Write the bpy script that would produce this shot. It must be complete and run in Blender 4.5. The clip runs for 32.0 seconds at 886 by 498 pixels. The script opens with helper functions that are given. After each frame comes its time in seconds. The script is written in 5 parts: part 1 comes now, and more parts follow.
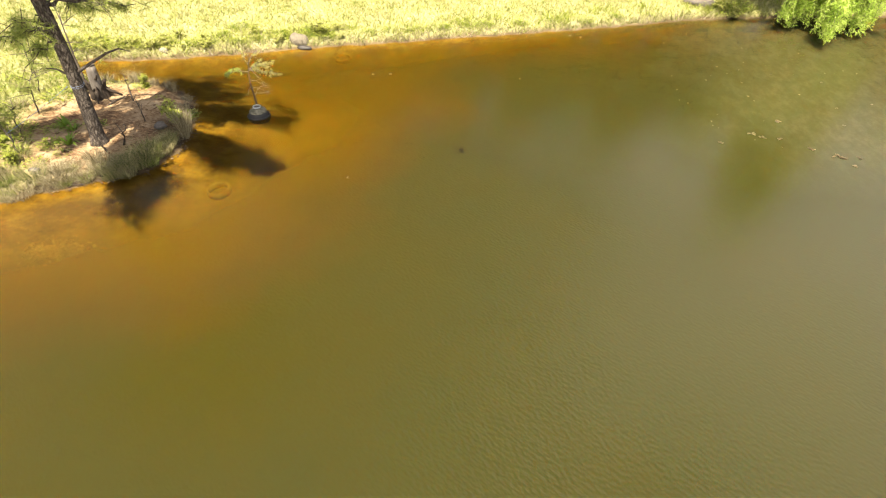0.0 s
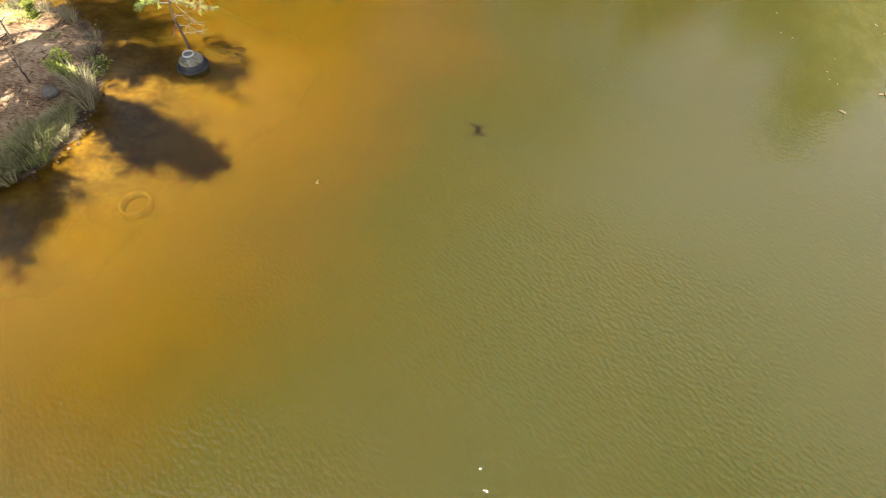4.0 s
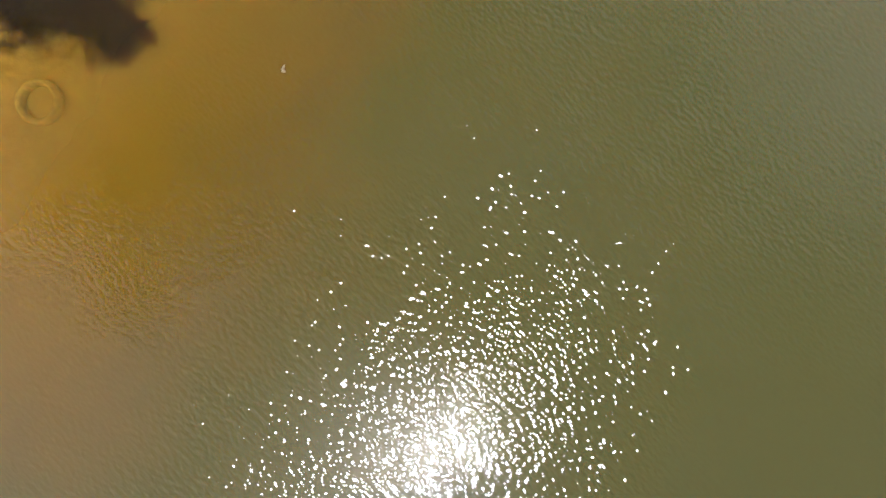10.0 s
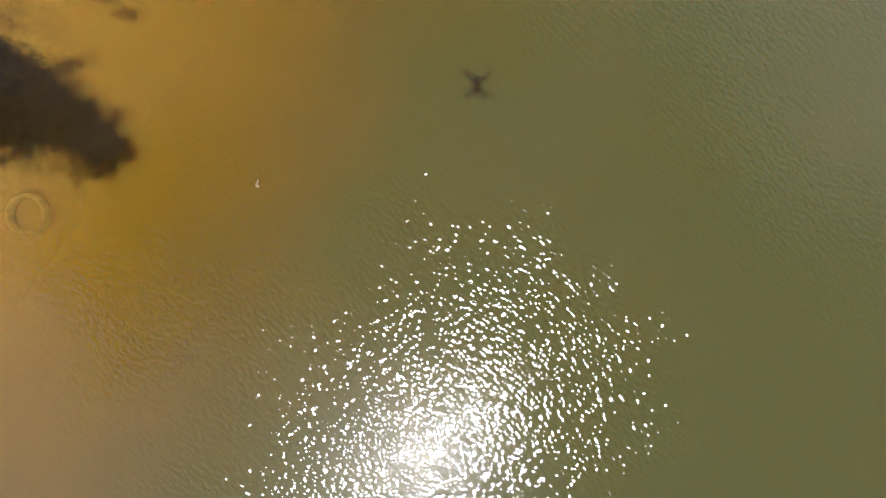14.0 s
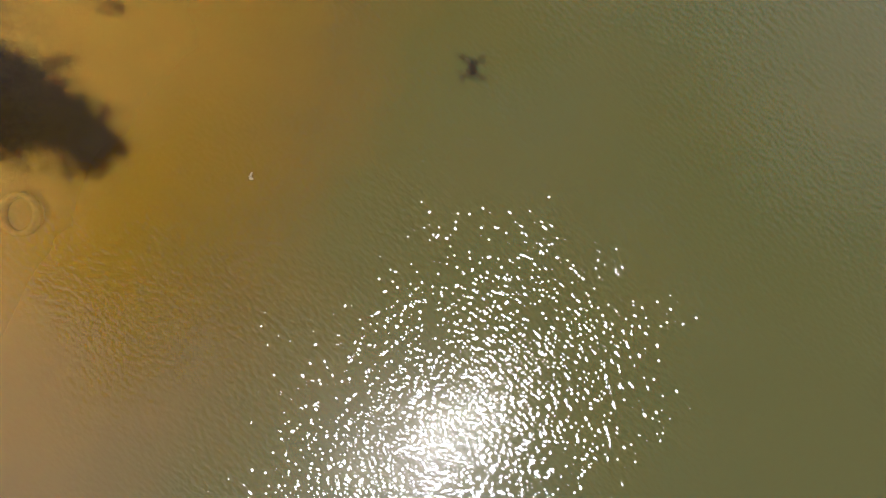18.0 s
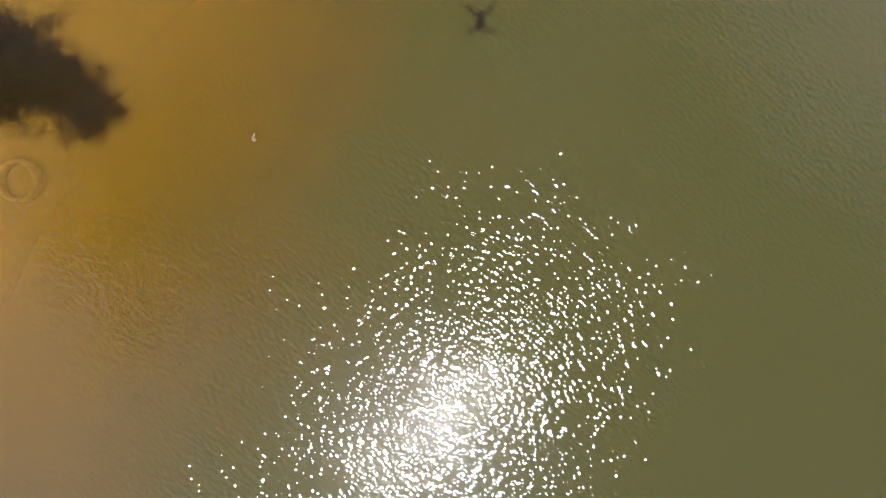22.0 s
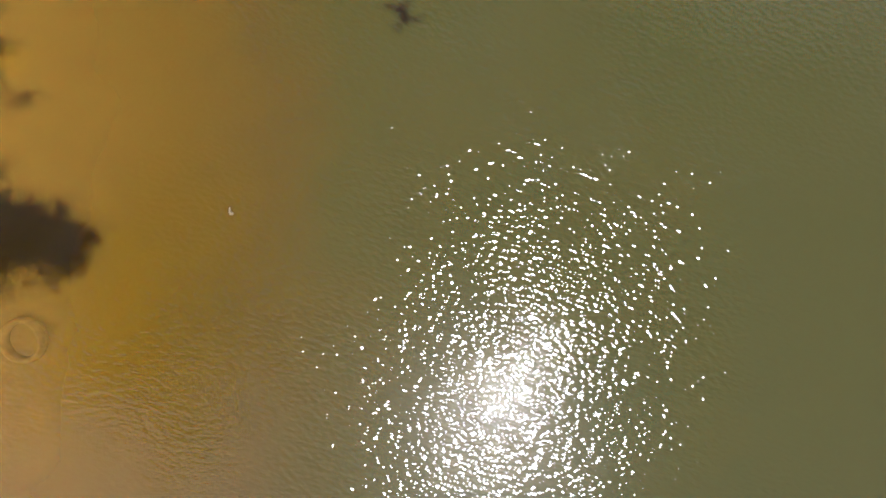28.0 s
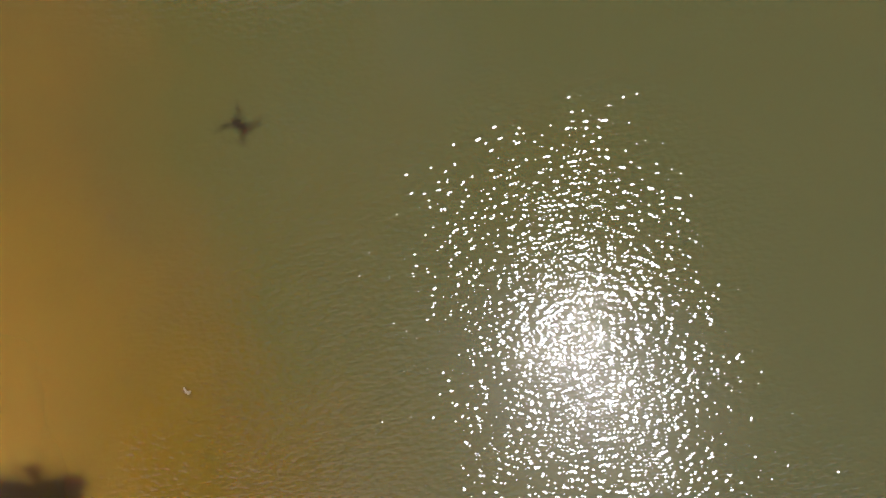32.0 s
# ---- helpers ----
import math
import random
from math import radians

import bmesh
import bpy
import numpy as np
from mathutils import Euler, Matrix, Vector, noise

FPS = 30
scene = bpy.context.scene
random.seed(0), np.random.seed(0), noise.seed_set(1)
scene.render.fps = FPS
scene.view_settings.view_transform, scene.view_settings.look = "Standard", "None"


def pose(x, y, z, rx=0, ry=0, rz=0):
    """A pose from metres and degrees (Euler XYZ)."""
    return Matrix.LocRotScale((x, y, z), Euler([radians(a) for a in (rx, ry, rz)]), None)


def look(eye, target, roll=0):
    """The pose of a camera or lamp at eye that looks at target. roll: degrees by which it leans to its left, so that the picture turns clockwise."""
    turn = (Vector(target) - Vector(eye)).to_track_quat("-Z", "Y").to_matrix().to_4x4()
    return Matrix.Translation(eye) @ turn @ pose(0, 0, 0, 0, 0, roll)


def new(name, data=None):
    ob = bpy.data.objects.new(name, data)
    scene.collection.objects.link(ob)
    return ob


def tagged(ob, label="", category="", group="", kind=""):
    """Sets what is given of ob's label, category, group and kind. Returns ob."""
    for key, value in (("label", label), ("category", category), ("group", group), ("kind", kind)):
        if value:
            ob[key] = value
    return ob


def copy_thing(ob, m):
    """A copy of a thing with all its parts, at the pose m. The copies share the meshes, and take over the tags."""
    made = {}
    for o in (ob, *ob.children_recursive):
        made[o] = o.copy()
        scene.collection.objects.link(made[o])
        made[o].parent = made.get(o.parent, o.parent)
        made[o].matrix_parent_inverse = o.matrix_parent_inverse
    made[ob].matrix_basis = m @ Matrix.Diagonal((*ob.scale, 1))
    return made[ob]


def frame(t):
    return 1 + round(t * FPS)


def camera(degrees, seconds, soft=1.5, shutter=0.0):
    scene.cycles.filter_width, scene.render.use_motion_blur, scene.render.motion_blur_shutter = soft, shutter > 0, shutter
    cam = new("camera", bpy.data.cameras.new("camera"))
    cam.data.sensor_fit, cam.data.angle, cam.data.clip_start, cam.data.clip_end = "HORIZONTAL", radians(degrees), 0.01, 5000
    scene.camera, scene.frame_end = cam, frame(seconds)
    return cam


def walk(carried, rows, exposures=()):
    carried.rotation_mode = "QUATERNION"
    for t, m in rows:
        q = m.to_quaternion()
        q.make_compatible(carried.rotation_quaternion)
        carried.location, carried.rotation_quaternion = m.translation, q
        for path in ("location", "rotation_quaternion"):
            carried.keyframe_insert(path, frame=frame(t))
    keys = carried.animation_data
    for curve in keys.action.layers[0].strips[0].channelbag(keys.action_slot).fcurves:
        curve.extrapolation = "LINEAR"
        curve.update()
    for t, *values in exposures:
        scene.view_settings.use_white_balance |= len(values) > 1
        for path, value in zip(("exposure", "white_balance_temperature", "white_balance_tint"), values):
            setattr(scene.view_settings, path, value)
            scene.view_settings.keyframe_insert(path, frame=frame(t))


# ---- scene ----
cam = camera(78.2, 32.0, soft=1.2)

PATH = [
    (0, 1.250, -0.279, 8.837, 49.25, -0.83, 10.19),
    (0.5, 1.163, 0.309, 8.791, 49.12, -0.78, 10.22),
    (1, 1.072, 0.957, 8.793, 48.46, -0.73, 10.23),
    (1.5, 0.954, 1.644, 8.780, 46.93, -0.74, 10.25),
    (2, 0.757, 2.311, 8.707, 45.04, -0.79, 10.04),
    (2.5, 0.682, 3.020, 8.717, 42.84, -0.72, 10.07),
    (3, 0.551, 3.728, 8.677, 40.71, -0.68, 10.10),
    (3.5, 0.324, 4.536, 8.595, 37.90, -0.63, 10.26),
    (5.5, -0.540, 8.424, 7.953, 26.23, -0.79, 10.29),
    (6, -0.683, 9.170, 7.913, 23.21, -0.90, 10.49),
    (6.5, -0.859, 9.366, 7.813, 18.85, -0.98, 10.71),
    (7, -0.964, 9.618, 7.796, 10.91, -0.58, 10.33),
    (7.5, -1.102, 9.694, 7.784, 3.16, -0.72, 10.83),
    (8, -1.064, 9.741, 7.751, 2.13, -0.54, 10.92),
    (8.5, -0.982, 9.775, 7.731, 2.08, -0.42, 10.90),
    (9, -0.943, 9.803, 7.751, 2.06, -0.45, 11.16),
    (9.5, -0.941, 9.877, 7.796, 2.02, -0.40, 11.04),
    (10, -0.960, 10.045, 7.842, 1.96, -0.43, 11.09),
    (10.5, -0.925, 10.254, 7.939, 1.96, -0.38, 10.96),
    (11, -0.870, 10.514, 8.055, 1.90, -0.45, 11.17),
    (11.5, -0.786, 10.759, 8.121, 1.92, -0.32, 10.81),
    (12, -0.742, 11.039, 8.194, 1.90, -0.41, 11.06),
    (12.5, -0.740, 11.333, 8.275, 1.84, -0.47, 11.22),
    (13, -0.745, 11.581, 8.328, 1.83, -0.52, 11.38),
    (13.5, -0.742, 11.721, 8.377, 1.82, -0.54, 11.43),
    (14, -0.740, 11.735, 8.394, 1.79, -0.42, 11.10),
    (14.5, -0.759, 11.687, 8.365, 1.80, -0.37, 10.95),
    (16.5, -0.554, 11.543, 8.266, 1.85, 0.18, 9.39),
    (17, -0.580, 11.561, 8.247, 1.86, 0.21, 9.32),
    (18, -0.630, 11.587, 8.179, 1.74, 0.18, 9.40),
    (19, -0.649, 11.551, 8.179, 1.49, 0.27, 9.13),
    (20, -0.708, 11.509, 8.086, 1.34, 0.27, 9.08),
    (21, -0.646, 11.425, 8.115, 0.79, 0.39, 8.69),
    (22, -0.713, 11.413, 8.015, -1.25, 0.42, 8.49),
    (23, -0.733, 11.458, 8.036, -1.72, 0.39, 8.59),
    (24, -0.753, 11.517, 7.955, -1.83, 0.65, 7.84),
    (25, -0.813, 11.424, 7.971, -1.62, 0.38, 4.61),
    (25.5, -0.835, 11.404, 7.979, -1.57, -0.02, 1.95),
    (27.5, -0.844, 11.417, 7.865, -1.74, 0.26, -11.35),
    (28, -0.836, 11.489, 7.800, -1.88, 0.00, -12.88),
    (28.5, -0.735, 11.432, 7.740, -1.88, 0.00, -16.13),
    (29, -0.606, 11.433, 7.680, -1.88, 0.00, -19.52),
    (29.5, -0.468, 11.416, 7.630, -1.88, 0.00, -23.52),
    (30, -0.323, 11.397, 7.590, -1.88, 0.00, -27.97),
    (30.5, -0.158, 11.419, 7.550, -1.88, 0.00, -31.87),
    (31, 0.032, 11.485, 7.520, -1.88, 0.00, -35.65),
    (31.5, 0.217, 11.582, 7.490, -1.88, 0.00, -39.04),
    (32, 0.376, 11.690, 7.470, -1.88, 0.00, -42.30),
]
walk(cam, [(t, pose(*row)) for t, *row in PATH],
     [(0.0, 1.98, 7450, 9), (3.0, 2.22, 7000, 9), (5.5, 2.3, 6200, 12), (6.2, 2.3, 6100, 14), (7.0, 2.22, 5800, 18), (7.6, 1.9, 5650, 20), (8.0, 1.78, 5600, 21), (14.0, 1.72, 5550, 21), (22.0, 1.66, 5550, 23), (29.0, 1.67, 5500, 24), (32.0, 1.6, 5550, 25)])

# ---- world, sun ----
SUN = Vector((0.0, -0.349, 0.937))
world = bpy.data.worlds.new("sky")
scene.world = world
world.use_nodes = True
wt = world.node_tree
wt.nodes.clear()
w_out = wt.nodes.new("ShaderNodeOutputWorld")
w_bg = wt.nodes.new("ShaderNodeBackground")
w_sky = wt.nodes.new("ShaderNodeTexSky")
w_sky.sky_type = "NISHITA"
w_sky.sun_disc = False
w_sky.sun_elevation = math.asin(SUN.z)
w_sky.sun_rotation = math.pi
w_sky.dust_density = 0.7
w_sky.ozone_density = 1.6
w_geo = wt.nodes.new("ShaderNodeTexCoord")
w_map = wt.nodes.new("ShaderNodeMapping")
w_map.inputs["Location"].default_value = (-9.967, -4.743, 28.568)
w_map.inputs["Rotation"].default_value = (0, 0, radians(247.0))
w_map.inputs["Scale"].default_value = (1.0, 1.0, 1.438)
w_noise = wt.nodes.new("ShaderNodeTexNoise")
w_noise.inputs["Scale"].default_value = 1.0507
w_noise.inputs["Detail"].default_value = 3.0
w_ramp = wt.nodes.new("ShaderNodeValToRGB")
w_ramp.color_ramp.elements[0].position = 0.50
w_ramp.color_ramp.elements[1].position = 0.645
w_mix = wt.nodes.new("ShaderNodeMixRGB")
w_mix.inputs[2].default_value = (14.4, 14.0, 14.9, 1)
w_bg.inputs["Strength"].default_value = 0.055
wt.links.new(w_geo.outputs["Generated"], w_map.inputs["Vector"])
wt.links.new(w_map.outputs["Vector"], w_noise.inputs["Vector"])
wt.links.new(w_noise.outputs["Fac"], w_ramp.inputs["Fac"])
wt.links.new(w_ramp.outputs["Color"], w_mix.inputs[0])
wt.links.new(w_sky.outputs["Color"], w_mix.inputs[1])
wt.links.new(w_mix.outputs["Color"], w_bg.inputs["Color"])
wt.links.new(w_bg.outputs["Background"], w_out.inputs["Surface"])

sun_data = bpy.data.lights.new("sun", "SUN")
sun_data.energy = 6.0
sun_data.angle = radians(0.53)
sun_data.color = (1.0, 0.95, 0.86)
sun = new("sun", sun_data)
sun.matrix_world = look(SUN * 60, (0, 0, 0))


# ---- materials ----
class Nodes:
    """Short hand for building one node material."""

    def __init__(self, name):
        self.mat = bpy.data.materials.new(name)
        self.mat.use_nodes = True
        self.tree = self.mat.node_tree
        self.tree.nodes.clear()
        self.out = self.tree.nodes.new("ShaderNodeOutputMaterial")

    def add(self, kind, **inputs):
        node = self.tree.nodes.new(kind)
        for key, value in inputs.items():
            self.put(node, key.replace("_", " "), value)
        return node

    def put(self, node, key, value):
        socket = node.inputs[int(key[1:])] if key[0] == "i" and key[1:].isdigit() else node.inputs[key]
        if isinstance(value, bpy.types.NodeSocket):
            self.tree.links.new(value, socket)
        else:
            socket.default_value = value

    def math(self, op, a, b=0.0, clamp=False):
        node = self.add("ShaderNodeMath", i0=a, i1=b)
        node.operation = op
        node.use_clamp = clamp
        return node.outputs[0]

    def mixed(self, fac, a, b, blend="MIX"):
        node = self.add("ShaderNodeMixRGB", i0=fac, i1=a, i2=b)
        node.blend_type = blend
        return node.outputs[0]

    def ramp(self, fac, stops):
        node = self.add("ShaderNodeValToRGB", Fac=fac)
        els = node.color_ramp.elements
        while len(els) < len(stops):
            els.new(0.5)
        for el, (pos, col) in zip(els, stops):
            el.position = pos
            el.color = (*col, 1) if len(col) == 3 else col
        return node.outputs[0]

    def place(self, scale=(1, 1, 1), turn=0.0):
        geo = self.add("ShaderNodeNewGeometry")
        m = self.add("ShaderNodeMapping", Vector=geo.outputs["Position"])
        m.inputs["Scale"].default_value = scale
        m.inputs["Rotation"].default_value = (0, 0, turn)
        return m.outputs[0]

    def noise(self, scale, detail=3.0, vector=None, rough=0.55):
        n = self.add("ShaderNodeTexNoise", Scale=scale, Detail=detail, Roughness=rough)
        self.put(n, "Vector", vector if vector is not None else self.place())
        return n.outputs["Fac"]

    def attr(self, name):
        n = self.add("ShaderNodeAttribute")
        n.attribute_name = name
        return n.outputs["Fac"]

    def bump(self, height, dist=0.02, strength=0.6):
        n = self.add("ShaderNodeBump", Height=height, Distance=dist, Strength=strength)
        return n.outputs[0]

    def finish(self, colour, rough=0.8, normal=None, spec=0.3, metal=0.0, extra=()):
        p = self.add("ShaderNodeBsdfPrincipled", Base_Color=colour, Roughness=rough, Metallic=metal)
        p.inputs["Specular IOR Level"].default_value = spec
        for key, value in extra:
            self.put(p, key, value)
        if normal is not None:
            self.put(p, "Normal", normal)
        self.tree.links.new(p.outputs[0], self.out.inputs["Surface"])
        return self.mat


def rgb(r, g, b):
    return (r, g, b, 1.0)


def simple(name, dark, light, scale, rough=0.85, bump=0.01, spec=0.25, detail=4.0, stretch=(1, 1, 1)):
    k = Nodes(name)
    v = k.place(stretch)
    fine = k.noise(scale, detail, v)
    coarse = k.noise(scale * 0.17, 2.0, v)
    f = k.math("ADD", k.math("MULTIPLY", fine, 0.6), k.math("MULTIPLY", coarse, 0.5))
    col = k.ramp(f, [(0.35, dark), (0.72, light)])
    return k.finish(col, rough, k.bump(fine, bump), spec)


def leafy(name, stops, rough=0.55, through_light=0.35, by_piece=0.6, patch=0.9, by_thing=0.0):
    """Thin leaves and blades: colour by piece, some light coming through."""
    k = Nodes(name)
    geo = k.add("ShaderNodeNewGeometry")
    coarse = k.noise(patch, 4.0)
    f = k.math("ADD", k.math("MULTIPLY", geo.outputs["Random Per Island"], by_piece), k.math("MULTIPLY", coarse, 1.0 - by_piece))
    if by_thing:
        f = k.math("ADD", f, k.math("MULTIPLY", k.math("SUBTRACT", k.add("ShaderNodeObjectInfo").outputs["Random"], 0.5), by_thing))
    col = k.ramp(f, stops)
    d = k.add("ShaderNodeBsdfPrincipled", Base_Color=col, Roughness=rough)
    d.inputs["Specular IOR Level"].default_value = 0.25
    t = k.add("ShaderNodeBsdfTranslucent", Color=col)
    m = k.add("ShaderNodeMixShader", i0=through_light, i1=d.outputs[0], i2=t.outputs[0])
    k.tree.links.new(m.outputs[0], k.out.inputs["Surface"])
    return k.mat


def water_material():
    k = Nodes("pond_water")
    depth = k.attr("depth")
    blotch = k.noise(0.33, 3.0)
    d = k.math("MULTIPLY", depth, k.math("ADD", 0.65, k.math("MULTIPLY", blotch, 0.7)))
    col = k.ramp(k.math("DIVIDE", d, 2.0), [
        (0.0, (0.052, 0.0310, 0.0042)), (0.14, (0.0540, 0.0288, 0.0018)), (0.30, (0.0410, 0.0230, 0.0015)),
        (0.45, (0.0301, 0.019, 0.0023)), (0.62, (0.0224, 0.0184, 0.0028)), (0.9, (0.0196, 0.0183, 0.0040))])
    col = k.mixed(k.math("MULTIPLY", k.attr("algae"), 0.75), col, k.ramp(k.noise(2.2, 8.0, k.place((1.0, 0.5, 1.0), radians(-20)), 0.78), [(0.40, (0.034, 0.031, 0.0105)), (0.5, (0.039, 0.0355, 0.0135)), (0.60, (0.047, 0.043, 0.018))]))
    clear = k.math("POWER", 2.718, k.math("MULTIPLY", d, -3.8))
    # ripples: short waves with their crests across the wind, in gusts
    turned = k.place((1, 1, 1), radians(34))
    long = k.add("ShaderNodeMapping", Vector=turned)
    long.inputs["Scale"].default_value = (0.58, 1.0, 1.0)
    rip = k.noise(15.6, 0.0, long.outputs[0], 0.5)
    rip2 = k.noise(30.0, 0.0, long.outputs[0], 0.5)
    gust = k.ramp(k.noise(1.1, 3.0), [(0.3, (0.5, 0.5, 0.5)), (0.7, (1.04, 1.04, 1.04))])
    calm = k.attr("calm")
    gust = k.math("MULTIPLY", gust, k.math("SUBTRACT", 1.46, k.math("MULTIPLY", calm, 0.98)))
    h = k.math("ADD", k.math("MULTIPLY", rip, 0.0135), k.math("MULTIPLY", rip2, 0.0044))
    h = k.math("MULTIPLY", h, gust)
    # even tilt of the normals to the south-west, added to shift the sun glint
    lean = k.add("ShaderNodeVectorMath", i0=k.place((1, 1, 1)), i1=(0.027, 0.020, 0.0))
    lean.operation = "DOT_PRODUCT"
    wave = k.bump(k.math("ADD", h, lean.outputs["Value"]), 1.0, 1.0)
    body = k.add("ShaderNodeBsdfPrincipled", Base_Color=col, Roughness=1.0)
    body.inputs["Specular IOR Level"].default_value = 0.0
    body.subsurface_method = "BURLEY"
    body.inputs["Subsurface Weight"].default_value = 1.0
    body.inputs["Subsurface Radius"].default_value = (1.35, 0.6, 0.25)
    body.inputs["Subsurface Scale"].default_value = 0.26
    lit = k.add("ShaderNodeBsdfDiffuse", Color=col, Normal=wave)
    body = k.add("ShaderNodeMixShader", i0=0.12, i1=body.outputs[0], i2=lit.outputs[0])
    see = k.add("ShaderNodeBsdfTransparent", Color=k.mixed(k.attr("algae"), rgb(0.95, 0.83, 0.42), rgb(0.84, 0.80, 0.52)))
    under = k.add("ShaderNodeMixShader", i0=clear, i1=body.outputs[0], i2=see.outputs[0])
    sharp = k.add("ShaderNodeBsdfGlossy", Roughness=k.math("SUBTRACT", 0.102, k.math("MULTIPLY", calm, 0.02)), Normal=wave)
    sharp.distribution = "BECKMANN"
    sheen = k.add("ShaderNodeBsdfGlossy", Roughness=0.29)
    sheen.distribution = "BECKMANN"
    gloss = k.add("ShaderNodeMixShader", i0=k.math("SUBTRACT", 0.034, k.math("MULTIPLY", calm, 0.03)), i1=sharp.outputs[0], i2=sheen.outputs[0])
    fres = k.add("ShaderNodeFresnel", IOR=1.333, Normal=wave)
    top = k.add("ShaderNodeMixShader", i0=fres.outputs[0], i1=under.outputs[0], i2=gloss.outputs[0])
    k.tree.links.new(top.outputs[0], k.out.inputs["Surface"])
    return k.mat


def ground_material():
    k = Nodes("ground_soil")
    sd = k.attr("shore")
    dirt = k.attr("dirt")
    fine = k.noise(9.0, 5.0)
    mid = k.noise(1.3, 4.0)
    grain = k.noise(55.0, 3.0)
    turf = k.ramp(k.math("ADD", k.math("MULTIPLY", fine, 0.5), k.math("MULTIPLY", mid, 0.5)),
                  [(0.35, (0.152, 0.159, 0.0455)), (0.5, (0.235, 0.226, 0.0909)), (0.66, (0.288, 0.265, 0.152))])
    litter = k.noise(7.0, 6.0, k.place((1.0, 3.0, 1.0)), 0.7)
    red = k.ramp(k.math("ADD", k.math("MULTIPLY", litter, 0.55), k.math("MULTIPLY", mid, 0.45)),
                 [(0.37, (0.04, 0.019, 0.0095)), (0.45, (0.115, 0.066, 0.033)), (0.51, (0.192, 0.128, 0.07)), (0.60, (0.285, 0.21, 0.128))])
    sand = k.ramp(k.math("ADD", k.math("MULTIPLY", grain, 0.4), k.math("MULTIPLY", mid, 0.6)),
                  [(0.35, (0.0493, 0.0323, 0.0171)), (0.7, (0.136, 0.102, 0.0531))])
    bed = k.ramp(k.math("ADD", k.math("MULTIPLY", fine, 0.3), k.math("MULTIPLY", mid, 0.7)),
                 [(0.38, (0.0723, 0.0455, 0.0152)), (0.5, (0.125, 0.0834, 0.0284)), (0.64, (0.19, 0.141, 0.0531))])
    # hollows and drifts of silt in the shallows
    drift = k.noise(2.4, 3.0, k.place((1.0, 1.7, 1.0), radians(-25)), 0.6)
    bed = k.mixed(k.ramp(drift, [(0.38, (0.5, 0.5, 0.5)), (0.56, (0, 0, 0))]), bed, rgb(0.07, 0.042, 0.013))
    bed = k.mixed(k.attr("algae"), bed, k.ramp(fine, [(0.4, (0.0341, 0.0284, 0.0152)), (0.62, (0.0834, 0.0682, 0.0379))]))
    deep = k.ramp(k.math("MULTIPLY", sd, -0.2), [(0.3, (0, 0, 0)), (0.62, (1, 1, 1))])
    bed = k.mixed(deep, bed, rgb(0.22, 0.15, 0.038))
    land = k.mixed(dirt, turf, red)
    edge = k.math("ADD", sd, k.math("MULTIPLY", k.math("SUBTRACT", mid, 0.5), 0.5))
    sand = k.mixed(dirt, sand, k.ramp(mid, [(0.4, (0.0265, 0.0159, 0.00954)), (0.65, (0.0758, 0.0455, 0.0265))]))
    col = k.mixed(k.ramp(edge, [(0.12, (0, 0, 0)), (0.42, (1, 1, 1))]), sand, land)
    col = k.mixed(k.ramp(k.math("ADD", sd, 0.5), [(0.42, (1, 1, 1)), (0.55, (0, 0, 0))]), col, bed)
    h = k.math("MULTIPLY", k.math("ADD", fine, k.math("MULTIPLY", grain, 0.4)), k.math("SUBTRACT", 1.0, deep))
    return k.finish(col, 0.92, k.bump(h, 0.03, 0.8), 0.15)


M_WATER = water_material()
M_GROUND = ground_material()
M_LAWN = leafy("lawn_blades", [(0.33, (0.112, 0.138, 0.02)), (0.46, (0.208, 0.214, 0.047)), (0.58, (0.272, 0.256, 0.098)), (0.75, (0.295, 0.272, 0.15))], 0.6, 0.22, 0.55, 0.4)
M_WEED = leafy("weed_leaves", [(0.2, (0.148, 0.196, 0.0196)), (0.6, (0.25, 0.273, 0.0429)), (0.85, (0.304, 0.293, 0.0981))], 0.5, 0.4)
M_TUSSOCK = leafy("tussock_blades", [(0.2, (0.0623, 0.0744, 0.0196)), (0.45, (0.175, 0.168, 0.06)), (0.65, (0.285, 0.25, 0.13))], 0.6, 0.2, 0.7, 0.9, 0.35)
M_GREENGRASS = leafy("green_grass", [(0.2, (0.0858, 0.125, 0.0196)), (0.5, (0.187, 0.21, 0.0469)), (0.8, (0.288, 0.273, 0.117))], 0.6, 0.3, 0.7)
M_STRAW = leafy("straw_blades", [(0.2, (0.095, 0.072, 0.034)), (0.5, (0.215, 0.18, 0.10)), (0.8, (0.30, 0.265, 0.175))], 0.6, 0.15, 0.8)
M_NEEDLE = leafy("pine_needles", [(0.2, (0.022, 0.0385, 0.00826)), (0.6, (0.0439, 0.0659, 0.0138)), (0.9, (0.0826, 0.0986, 0.0275))], 0.5, 0.06)
M_SHRUB = leafy("shrub_leaves", [(0.2, (0.255, 0.294, 0.0508)), (0.5, (0.365, 0.365, 0.101)), (0.8, (0.436, 0.416, 0.192))], 0.6, 0.55, 0.7)
M_STRAP = leafy("strap_leaves", [(0.2, (0.0623, 0.133, 0.0117)), (0.6, (0.133, 0.21, 0.0233)), (0.9, (0.203, 0.241, 0.0469))], 0.45, 0.35)
M_WILLOW = leafy("willow_leaves", [(0.15, (0.165, 0.29, 0.024)), (0.5, (0.31, 0.42, 0.06)), (0.8, (0.42, 0.48, 0.15))], 0.5, 0.5)
